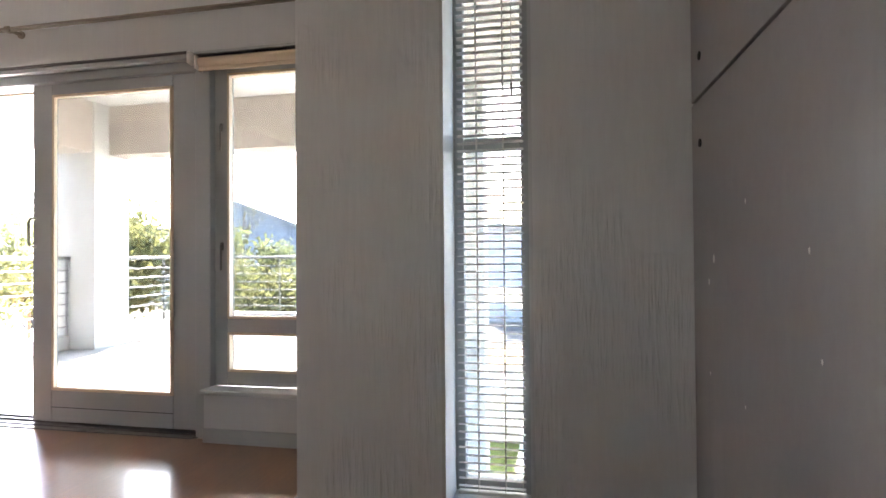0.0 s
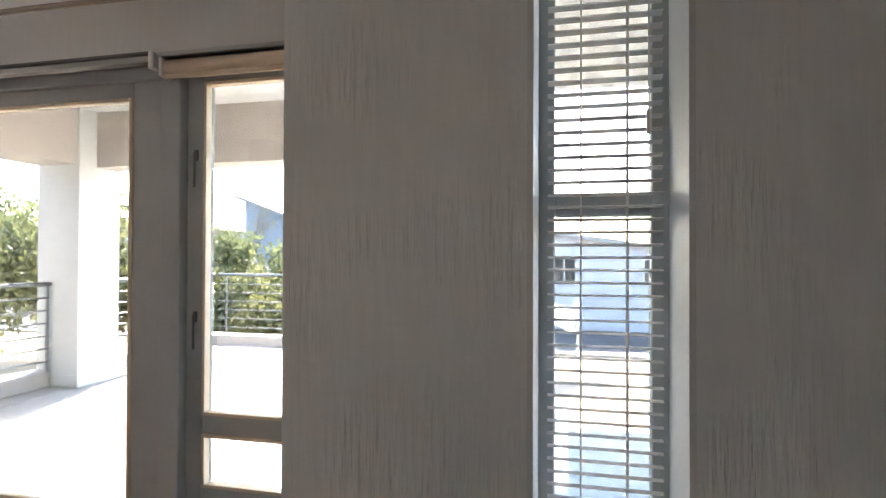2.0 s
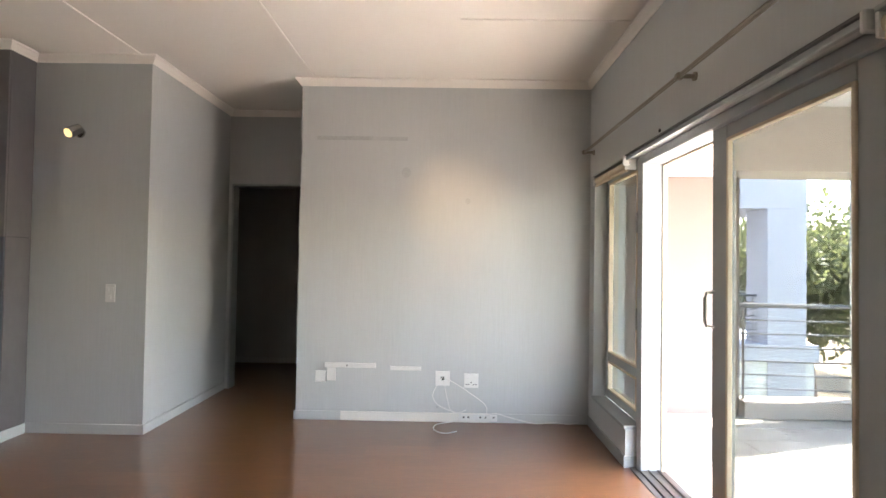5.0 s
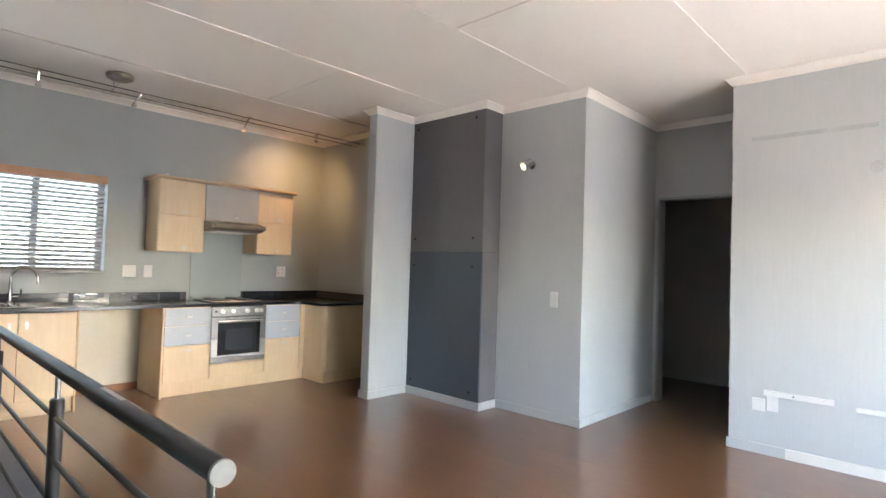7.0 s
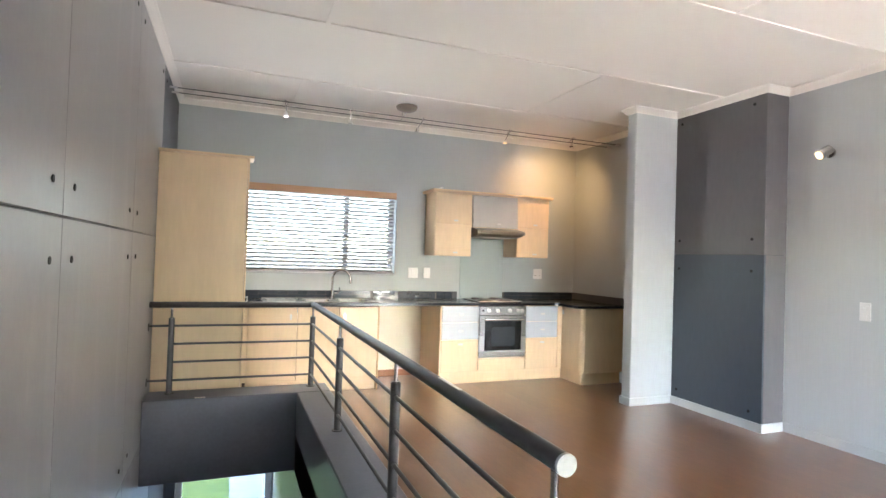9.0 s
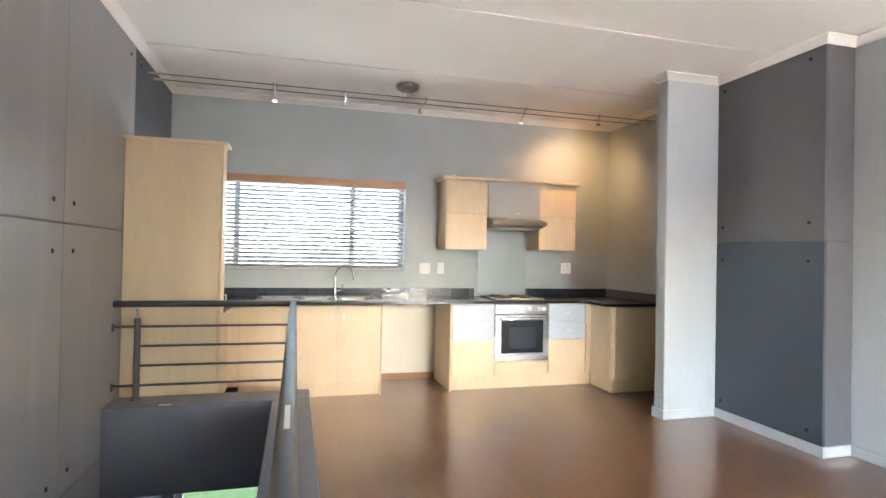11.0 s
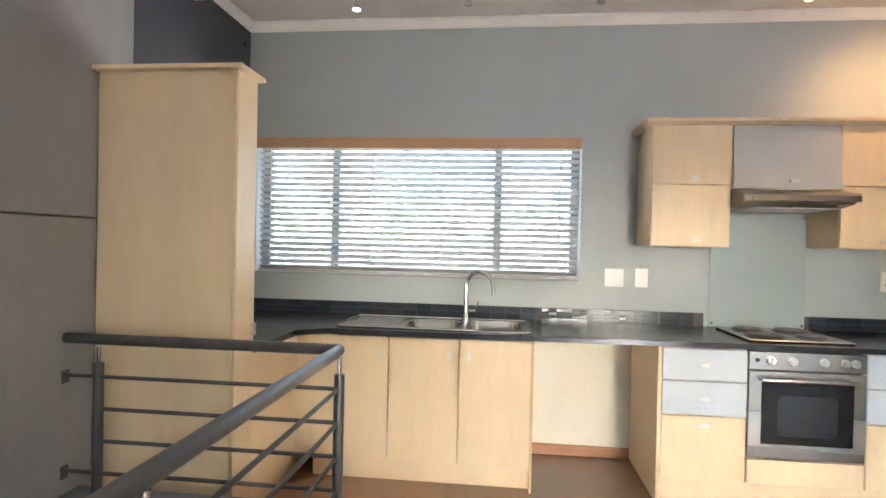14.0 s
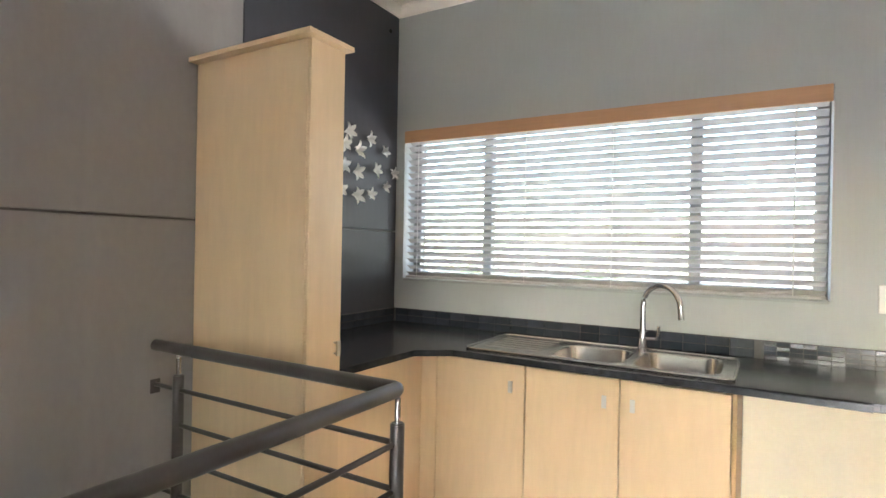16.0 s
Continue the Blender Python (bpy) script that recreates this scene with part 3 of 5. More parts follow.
setting("window_lining", boxes((NW[0] - 0.0005, NW[0] + 0.012, -6.675, EY + 0.003, NW[2], NW[3]), (NW[1] - 0.012, NW[1] + 0.0005, -6.675, EY + 0.003, NW[2], NW[3])), SKIRT, "pale painted window lining")

# sliding door
door_frame = setting("door_3_frame", boxes((4.33, 4.42, -7.38, -7.22, 0, HEAD), (2.255, 2.345, -7.38, -7.205, 0, HEAD), (2.345, 4.33, -7.38, -7.22, 1.995, HEAD), bevel=0.004), GREY_TRIM, "grey timber frame of the sliding door")
part("threshold_track", boxes((2.345, 4.33, -7.38, -7.22, -0.01, 0.012), (2.345, 4.33, -7.275, -7.267, 0.012, 0.022), (2.345, 4.33, -7.335, -7.327, 0.012, 0.022), (2.345, 4.42, -7.215, -7.175, -0.008, 0.006), bevel=0.002), ALU, door_frame, "dark aluminium floor track")
part("lock_keep", boxes((4.327, 4.333, -7.32, -7.29, 1.02, 1.15), bevel=0.003), PLASTIC, door_frame, "pale lock keep")
part("bead", boxes((4.318, 4.33, -7.38, -7.35, 0.012, 1.995), (2.355, 4.318, -7.38, -7.35, 1.983, 1.995), bevel=0.002), BEAD, door_frame)
L0, L1 = 2.325, 3.455
GX0, GX1, GZ0, GZ1 = 2.515, 3.32, 0.205, 1.932
leaf = setting("door_3", boxes((L0, GX0, -7.295, -7.25, 0.022, 2.02), (GX1, L1, -7.295, -7.25, 0.022, 2.02), (GX0, GX1, -7.295, -7.25, GZ1, 2.02), (GX0, GX1, -7.295, -7.25, 0.022, GZ0), bevel=0.004), GREY_TRIM,
               "grey timber sliding door standing half open")
pane = part("pane", boxes((GX0 - 0.003, GX1 + 0.003, -7.276, -7.27, GZ0 - 0.003, GZ1 + 0.003)), DIM_GLASS, leaf)
pane.visible_shadow = False
e = 0.017
part("bead", boxes((GX0, GX0 + e, -7.27, -7.242, GZ0, GZ1), (GX1 - e, GX1, -7.27, -7.246, GZ0, GZ1), (GX0 + e, GX1 - e, -7.27, -7.242, GZ1 - e, GZ1), (GX0 + e, GX1 - e, -7.27, -7.242, GZ0, GZ0 + e), bevel=0.003), BEAD, leaf, "cream timber glazing bead")
part("groove", boxes((GX0, GX1, -7.2505, -7.2485, 0.105, 0.109)), DARK_JOINT, leaf)
hx = L1 - 0.02
part("pull_handle", sweep([(hx, -7.25, 1.04), (hx, -7.215, 1.045), (hx, -7.205, 1.07), (hx, -7.205, 1.18), (hx, -7.215, 1.205), (hx, -7.25, 1.21)], 0.008), HANDLE, leaf, "satin steel bow handle")

# ---- roller blinds, top track and curtain rod ----
track = thing("door_track", (3.5, DY, 2.05), "pale slim track above the sliding door", "track")
part("rail", boxes((2.33, 4.415, -7.16, DY + 0.012, 2.032, 2.056), bevel=0.003), GREY_TRIM, track)
part("cover", boxes((2.33, 4.415, DY + 0.0, DY + 0.02, 2.058, 2.07), bevel=0.002), ALU, track)
part("end_cap", boxes((4.41, 4.435, -7.165, DY + 0.03, 2, 2.068), bevel=0.006), PLASTIC, track, "white plastic end cap")
part("end_cap", boxes((2.315, 2.338, -7.165, DY + 0.03, 2, 2.068), bevel=0.006), PLASTIC, track, "white plastic end cap")


def roller_blind(x0, x1):
    t = thing("roller_blind", ((x0 + x1) / 2, DY - 0.06, 1.98), "beige roller blind rolled up over the side light", "blind", "roller blinds on the terrace wall")
    part("roll", tubes(((x0 + 0.012, DY - 0.03, 2.015), (x1 - 0.012, DY - 0.03, 2.015), 0.032), sides=20), ROLLER, t)
    part("hem_bar", boxes((x0 + 0.015, x1 - 0.015, DY - 0.015, DY - 0.004, 1.965, 1.986), bevel=0.003), ROLLER, t)
    part("head_rail", boxes((x0, x1, DY - 0.06, DY + 0.012, 2.05, 2.066), bevel=0.003), GREY_TRIM, t)
    for x in (x0, x1 - 0.012):
        part("bracket", boxes((x, x + 0.012, DY - 0.07, DY + 0.01, 1.975, 2.05), bevel=0.004), PLASTIC, t)


roller_blind(EX + 0.03, 2.305)
roller_blind(4.44, 5.24)
rod = thing("curtain_rod", (3.4, -7.07, 2.26), "thin steel curtain rod on wall brackets", "curtain rod")
part("rod", tubes(((EX + 0.05, -7.07, 2.26), (5.29, -7.07, 2.26), 0.009), sides=12), HOODM, rod)
part("rod", tubes(((EX + 0.05, -7.07, 2.246), (5.29, -7.07, 2.246), 0.005), sides=8), HOODM, rod)
for x in (5.25, 3.42, 1.50):
    b = part("bracket", tubes(((x, DY, 2.255), (x, -7.05, 2.255), 0.011), ((x, DY, 2.255), (x, DY + 0.01, 2.255), 0.022), sides=12), HOODM, rod)
    part("finial", boxes((x - 0.018, x + 0.018, -7.088, -7.052, 2.238, 2.272), bevel=0.006), HOODM, b)
plug = thing("wall_plug", (3.86, DY, 2.098), "small dark screw plug in the wall", "plug")
part("plug", tubes(((3.86, DY - 0.005, 2.098), (3.86, DY + 0.006, 2.098), 0.011), sides=10), DARK_HOLE, plug)


# ---- venetian blinds ----
def venetian(name, label, x0, x1, z0, z1, y, depth, pitch, tilt, material, thick, lines, valance=None):
    t = thing(name, ((x0 + x1) / 2, y, z0), label, "blind")
    half = depth / 2
    bm = bmesh.new()
    prof = [(-half, -0.0022), (0, 0.0022), (half, -0.0022), (half, -0.0022 - thick), (0, 0.0022 - thick), (-half, -0.0022 - thick)]
    prism(bm, prof, "x", x0 + 0.006, x1 - 0.006)
    me = mesh_of("slat", bm, material)
    z = z0 + 0.03
    while z < z1 - 0.045:
        piece("slat", me, t, pose(0, y, z, tilt + random.uniform(-0.5, 0.5), 0, 0))
        z += pitch
    part("bottom_rail", boxes((x0 + 0.004, x1 - 0.004, y - half * 0.9, y + half * 0.9, z0, z0 + 0.014), bevel=0.003), material, t)
    part("head_rail", boxes((x0, x1, y - half, y + half, z1 - 0.035, z1 - 0.004), bevel=0.003), material, t)
    for x in lines:
        part("ladder_cord", tubes(((x, y - half - 0.001, z0 + 0.01), (x, y - half - 0.001, z1 - 0.03), 0.0024), ((x, y + half + 0.001, z0 + 0.01), (x, y + half + 0.001, z1 - 0.03), 0.0016), sides=5), CORD, t)
    if valance:
        part("valance", boxes((x0 - 0.01, x1 + 0.004, y - half - 0.02, y - half - 0.006, z1 - 0.075, z1), bevel=0.003), valance, t, "oak coloured valance")
    return t


kb = venetian("kitchen_blind", "open grey venetian blind with an oak valance", KW[0] + 0.012, KW[1] - 0.008, KW[2] + 0.016, KW[3] - 0.002, 0.035, 0.048, 0.0415, -28, SLAT, 0.003, (0.16, 0.88, 1.36, 2.15), VALANCE)
nb = venetian("narrow_blind", "white aluminium venetian blind in the narrow window", NW[0] + 0.03, NW[1] - 0.03, NW[2] + 0.02, NW[3] - 0.01, -6.605, 0.025, 0.0285, 8, SLAT_W, 0.0008, (NW[0] + 0.11, NW[1] - 0.11))
part("pull_cord", tubes(((0.586, -6.55, 2.40), (0.586, -6.55, 1.59), 0.0015), ((0.586, -6.55, 1.59), (0.586, -6.55, 1.54), 0.005), sides=8), CORD, nb, "pull cord with a tassel")


# ---- stair railing ----
railing = thing("stair_railing", (1.16, -3.3, 0.305), "gunmetal grey tubular railing on the stair parapet", "railing")
RX, RY, RZ = 1.16, -1.587, 0.95
part("handrail", sweep([(RX, -5.075, RZ), (RX, -3.3, RZ), (RX, RY - 0.012, RZ), (RX - 0.004, RY - 0.004, RZ), (RX - 0.012, RY, RZ), (0.6, RY, RZ), (0.004, RY, RZ)], 0.0225, 20), RAIL, railing)
part("end_cap", tubes(((RX, -5.082, RZ), (RX, -5.074, RZ), 0.0232), sides=20), RAIL_CAP, railing, "pale round end cap")
part("scratch", boxes((RX - 0.006, RX + 0.006, -4.55, -4.38, RZ + 0.0215, RZ + 0.0233), bevel=0.0006), RAIL_CAP, railing, "worn pale scratch")
for x, y in ((0.15, RY), (RX, RY), (RX, -2.74), (RX, -3.91), (RX, -5.04)):
    p = part("post", tubes(((x, y, 0.303), (x, y, 0.852), 0.0205), ((x, y, 0.852), (x, y, 0.856), 0.017), sides=18), RAIL, railing)
    part("pin", tubes(((x, y, 0.845), (x, y, 0.925), 0.0085), sides=12), STEEL, p, "thin steel pin under the handrail")
    part("base_plate", tubes(((x, y, 0.303), (x, y, 0.311), 0.032), sides=18), RAIL, p)
for z in (0.797, 0.665, 0.533, 0.401):
    part("bar", tubes(((RX - 0.003, -5.04, z), (RX - 0.003, RY, z), 0.0085), sides=12), RAIL, railing)
    a = 0.004 if z in (0.797, 0.401) else 0.15
    part("bar", tubes(((a, RY, z), (RX, RY, z), 0.0085), sides=12), RAIL, railing)
for z in (0.797, 0.401):
    part("wall_bracket", boxes((0.0, 0.006, RY - 0.02, RY + 0.02, z - 0.035, z + 0.02), bevel=0.002), RAIL, railing)


# ---- kitchen ----
FY = -0.60     # front of the base units


def bar_handle(parent, at, along="x", out=(0, -1, 0), length=0.05):
    """A short flat pull standing off a door by two feet."""
    x, y, z = at
    o = Vector(out)
    d = Vector((1, 0, 0)) if along == "x" else (Vector((0, 0, 1)) if along == "z" else Vector((0, 1, 0)))
    c = Vector(at)
    bm = bmesh.new()
    for s in (-1, 1):
        tube(bm, c + d * s * length * 0.36, c + d * s * length * 0.36 + o * 0.018, 0.004, 8)
    s = o.cross(d)
    lo = c + o * 0.016 - d * length / 2 - s * 0.009
    hi = c + o * 0.023 + d * length / 2 + s * 0.009
    box(bm, lo.x, hi.x, lo.y, hi.y, lo.z, hi.z)
    part("handle", bm, HANDLE, parent, "satin metal pull")


def front(parent, name, x0, x1, z0, z1, material, label="", y=FY, handle=None, back=0.015):
    g = 0.0035
    d = part(name, boxes((x0 + g, x1 - g, y - 0.018, y + back, z0 + g, z1 - g), bevel=0.0018), material, parent, label)
    if handle:
        bar_handle(d, (handle[0], y - 0.018, handle[1]), handle[2])
    return d


def base_unit(name, label, x0, x1, group="kitchen base units", z1=0.868):
    t = thing(name, ((x0 + x1) / 2, -0.3, 0), label, "cabinet", group)
    part("carcass", boxes((x0 + 0.001, x1 - 0.001, FY + 0.014, -0.005, 0.13, z1)), MAPLE, t)
    part("plinth", boxes((x0, x1, FY + 0.045, FY + 0.06, 0, 0.13)), MAPLE, t)
    return t


u = base_unit("base_cabinet", "maple laminate sink cabinet with one door", 0.70, 1.152, z1=0.72)
front(u, "door", 0.70, 1.152, 0.135, 0.842, MAPLE, handle=(1.09, 0.745, "z"))
u = base_unit("base_cabinet", "maple laminate sink cabinet with two doors", 1.152, 1.966, z1=0.72)
front(u, "door", 1.152, 1.553, 0.135, 0.842, MAPLE, handle=(1.497, 0.745, "z"))
front(u, "door", 1.553, 1.951, 0.135, 0.842, MAPLE, handle=(1.607, 0.745, "z"))
part("end_panel", boxes((1.951, 1.966, FY - 0.016, -0.005, 0.0, 0.846), bevel=0.002), MAPLE_EDGE, u)
u = base_unit("drawer_unit", "maple unit with two silver-grey drawers and a door", 2.6461, 3.083)
part("end_panel", boxes((2.626, 2.6461, FY - 0.016, -0.005, 0.0, 0.846), bevel=0.002), MAPLE, u)
front(u, "drawer", 2.6461, 3.083, 0.668, 0.842, DRAWER, "silver-grey drawer front", handle=(2.862, 0.757, "x"))
front(u, "drawer", 2.6461, 3.083, 0.482, 0.668, DRAWER, "silver-grey drawer front", handle=(2.862, 0.578, "x"))
front(u, "door", 2.6461, 3.083, 0.135, 0.482, MAPLE, handle=(2.862, 0.436, "x"))
u = base_unit("oven_housing", "maple housing under the built-in oven", 3.083, 3.668, z1=0.25)
front(u, "fascia", 3.083, 3.668, 0.135, 0.272, MAPLE)
u = base_unit("drawer_unit", "maple unit with two silver-grey drawers beside the oven", 3.668, 4.14)
front(u, "drawer", 3.668, 4.086, 0.668, 0.842, DRAWER, "silver-grey drawer front", handle=(3.8745, 0.757, "x"))
front(u, "drawer", 3.668, 4.086, 0.482, 0.668, DRAWER, "silver-grey drawer front", handle=(3.8745, 0.578, "x"))
front(u, "door", 3.668, 4.086, 0.135, 0.482, MAPLE, handle=(3.8745, 0.436, "x"))

# right return with its curved end panel
u = thing("corner_cabinet", (4.4008, -0.8, 0), "maple end cabinet with a rounded corner", "cabinet", "kitchen base units")
part("carcass", boxes((4.16, 4.7045, -0.985, -0.605, 0.13, 0.848)), MAPLE, u)
part("plinth", boxes((4.18, 4.7045, -0.96, -0.56, 0, 0.13), bevel=0.004), MAPLE, u)
d = part("door", boxes((4.14, 4.158, -0.965, -0.62, 0.135, 0.842), bevel=0.0018), MAPLE, u)
bar_handle(d, (4.14, -0.67, 0.78), "z", (-1, 0, 0))
part("corner_post", prism(bmesh.new(), [(4.14 + 0.04 * (1 - math.cos(radians(a))), -0.963 - 0.04 * math.sin(radians(a))) for a in range(0, 91, 10)] + [(4.18, -0.963)], "z", 0.135, 0.842), MAPLE, u, "rounded maple corner")
part("end_panel", boxes((4.1811, 4.7045, -1.003, -0.986, 0.135, 0.842), bevel=0.004), MAPLE, u)

part("plinth", boxes((4.1328, 4.18, -0.556, -0.541, 0, 0.13)), MAPLE, u)
part("filler", boxes((4.0896, 4.158, -0.619, -0.601, 0.135, 0.844)), MAPLE, u)

# left return and the tall cupboard against the dark wall
u = thing("corner_cabinet", (0.3, -0.9, 0), "maple corner cabinet beside the tall cupboard", "cabinet", "kitchen base units")
part("carcass", boxes((0.005, 0.60, -1.248, -0.02, 0.13, 0.848)), MAPLE, u)
part("plinth", boxes((0.02, 0.555, -1.248, -0.02, 0, 0.13)), MAPLE, u)
part("door", boxes((0.60, 0.618, -1.245, -0.622, 0.135, 0.842), bevel=0.0018), MAPLE, u)
part("filler", boxes((0.60, 0.70, -0.62, -0.60, 0.135, 0.842)), MAPLE, u)
u = thing("tall_cupboard", (0.3, -1.32, 0), "tall narrow maple broom cupboard with a cornice", "cupboard")
part("side_panel", boxes((0.006, 0.632, -1.43, -1.412, 0.0, 2.09), bevel=0.002), MAPLE, u)
part("carcass", boxes((0.006, 0.632, -1.412, -1.25, 0.0, 2.09)), MAPLE, u)
d = part("door", boxes((0.6355, 0.65, -1.43, -1.252, 0.135, 2.088), bevel=0.0018), MAPLE, u)
bar_handle(d, (0.65, -1.285, 0.965), "z", (1, 0, 0), 0.055)
cap = bmesh.new()
prism(cap, [(0.004, -1.47), (0.68, -1.47), (0.68, -1.235), (0.004, -1.235)], "z", 2.09, 2.108)
part("cornice", cap, MAPLE, u)

# worktop, cut out for the sink bowls
def plate(outline, holes_, z0, z1):
    bm = bmesh.new()
    for z in (z0, z1):
        edges = []
        for loop in (outline, *holes_):
            vs = [bm.verts.new((x, y, z)) for x, y in loop]
            edges += [bm.edges.new((vs[i], vs[(i + 1) % len(vs)])) for i in range(len(vs))]
        bmesh.ops.triangle_fill(bm, use_beauty=True, use_dissolve=False, edges=edges)
    for loop in (outline, *holes_):
        lo = [bm.verts.new((x, y, z0)) for x, y in loop]
        hi = [bm.verts.new((x, y, z1)) for x, y in loop]
        for i in range(len(loop)):
            j = (i + 1) % len(loop)
            bm.faces.new((lo[i], lo[j], hi[j], hi[i]))
    bmesh.ops.remove_doubles(bm, verts=bm.verts[:], dist=0.0001)
    return bm


def round_rect(x0, x1, y0, y1, r, n=5):
    pts = []
    for cx, cy, a in ((x1 - r, y1 - r, 0), (x0 + r, y1 - r, 90), (x0 + r, y0 + r, 180), (x1 - r, y0 + r, 270)):
        pts += [(cx + r * math.cos(radians(a + 90 * k / n)), cy + r * math.sin(radians(a + 90 * k / n))) for k in range(n + 1)]
    return pts


SINK = (0.835, 1.952, -0.59, -0.11)
BOWLS = [(1.215, 1.54, -0.54, -0.2), (1.572, 1.905, -0.54, -0.16)]
worktop = thing("worktop", (2.2, -0.3, 0.869), "polished black speckled granite worktop", "worktop")
part("slab", plate([(0.003, -0.003), (4.7067, -0.003), (4.7067, -1.03), (4.0712, -1.03), (4.0712, -0.66), (4.0122, -0.635), (2.3566, -0.635), (1.5, -0.655), (0.81, -0.655), (0.665, -0.76), (0.655, -1.248), (0.003, -1.248)],
                   [round_rect(1.195, 1.925, -0.56, -0.14, 0.05)], 0.849, 0.878), TOP, worktop)

part("front_edge", boxes((2.3668, 4.0073, -0.638, -0.6355, 0.851, 0.876), bevel=0.001), TOP, worktop)
part("front_edge", boxes((0.82, 2.3465, -0.658, -0.6555, 0.851, 0.876), bevel=0.001), TOP, worktop)

# splashback: small tiles in two rows, a stretch of mirror mosaic
splash = thing("splashback", (2.2, -0.006, 0.90), "dark tile splashback with a mirror mosaic stretch", "splashback")
part("adhesive", boxes((0.006, 3.0679, -0.006, -0.001, 0.878, 0.962), (3.6534, 4.7034, -0.006, -0.001, 0.878, 0.962), (0.001, 0.006, -1.24, -0.006, 0.878, 0.962), (4.7034, 4.7089, -1.02, -0.006, 0.878, 0.962)), DARK_JOINT, splash)
tile_me = mesh_of("tile", boxes((0, 0.097, -0.013, -0.006, 0, 0.0395), bevel=0.0015), TILE)
tile_sm = mesh_of("tile", boxes((0, 0.0475, -0.013, -0.006, 0, 0.018), bevel=0.001), MIRROR_TILE)
for row in range(2):
    x = 0.02
    while x < 4.6217:
        if not (1.99 < x < 2.7817 or 2.9926 < x < 3.6485):
            piece("tile", tile_me, splash, Matrix.Translation((x, 0, 0.879 + 0.0415 * row)))
        x += 0.0995
    y = -0.02
    while y > -1.12:
        piece("tile", tile_me, splash, Matrix.Translation((0, y - 0.097, 0.879 + 0.0415 * row)) @ Matrix.Rotation(math.pi / 2, 4, 'Z'))
        y -= 0.0995
rs = random.Random(4)
tile_sd = mesh_of("tile", boxes((0, 0.0475, -0.013, -0.006, 0, 0.018), bevel=0.001), TILE)
for row in range(4):
    for k in range(15):
        bright = rs.random() < (0.42 if k < 9 else 0.10)
        piece("tile", tile_sm if bright else tile_sd, splash, Matrix.Translation((2.045 + 0.0495 * k, 0, 0.879 + 0.0205 * row)))

# sink and mixer tap
sink = thing("sink", (1.32, -0.32, 0.90), "stainless double bowl sink with a drainer", "sink")
part("deck", plate(round_rect(*SINK, 0.03), [round_rect(*b, 0.075) for b in BOWLS], 0.8785, 0.8835), STEEL, sink)
part("rim", sweep([(x, y, 0.8845) for x, y in round_rect(*SINK, 0.03)] + [(SINK[1], SINK[3] - 0.03, 0.8845)], 0.005, 8), STEEL, sink)
for b in BOWLS:
    bm = bmesh.new()
    rings = []
    for inset, z, r in ((-0.006, 0.8842, 0.08), (0.0, 0.8852, 0.075), (0.005, 0.8825, 0.072), (0.009, 0.871, 0.07), (0.014, 0.778, 0.066), (0.028, 0.75, 0.055), (0.06, 0.743, 0.04)):
        rings.append([bm.verts.new((x, y, z)) for x, y in round_rect(b[0] + inset, b[1] - inset, b[2] + inset, b[3] - inset, r)])
    n = len(rings[0])
    for r0, r1 in zip(rings, rings[1:]):
        for i in range(n):
            bm.faces.new((r0[i], r0[(i + 1) % n], r1[(i + 1) % n], r1[i]))
    bm.faces.new(rings[-1])
    bowl = part("bowl", bm, STEEL, sink, "deep steel bowl")
    part("drain", tubes((((b[0] + b[1]) / 2, (b[2] + b[3]) / 2, 0.742), ((b[0] + b[1]) / 2, (b[2] + b[3]) / 2, 0.746), 0.035), sides=18), CHROME, bowl)
for k in range(6):
    y = -0.47 + 0.055 * k
    part("drainer_rib", tubes(((0.88, y, 0.883), (1.16, y, 0.883), 0.0035), sides=6), STEEL, sink)
tap = thing("mixer_tap", (1.555, -0.17, 0.883), "chrome swan-neck kitchen mixer tap", "tap")
part("base", tubes(((1.555, -0.17, 0.883), (1.555, -0.17, 0.893), 0.027), ((1.555, -0.17, 0.893), (1.555, -0.17, 0.978), 0.021), sides=20), CHROME, tap)
neck = [(1.555, -0.17, 0.968), (1.555, -0.17, 1.098)] + [(1.555 + 0.09 * (1 - math.cos(radians(a))) * 0.958, -0.17 - 0.05 * (1 - math.cos(radians(a))) * 0.9, 1.098 + 0.10 * math.sin(radians(a))) for a in range(12, 181, 12)] + [(1.732, -0.26, 1.053)]
part("spout", sweep(neck, 0.0135, 14), CHROME, tap)
part("lever", sweep([(1.555, -0.17, 0.943), (1.615, -0.18, 0.946), (1.623, -0.182, 0.963), (1.628, -0.185, 1.008)], 0.0075, 10), CHROME, tap)

# oven and hob
oven = thing("oven", (3.3755, -0.33, 0.29), "stainless steel built-in oven with a dark glass door", "oven")
part("body", boxes((3.0928, 3.6582, -0.585, -0.02, 0.275, 0.846)), ALU, oven)
part("control_panel", boxes((3.0859, 3.6651, -0.622, -0.585, 0.745, 0.842), bevel=0.003), STEEL, oven)
d = part("door", boxes((3.0859, 3.6651, -0.622, -0.585, 0.278, 0.737), bevel=0.004), STEEL, oven)
part("glass", boxes((3.1513, 3.6046, -0.6245, -0.62, 0.355, 0.68), bevel=0.0015), BLACK_GLASS, d, "black door glass")
part("window", prism(bmesh.new(), round_rect(3.2292, 3.5266, 0.4, 0.615, 0.03), "y", -0.6262, -0.624), OVEN_INNER, d)
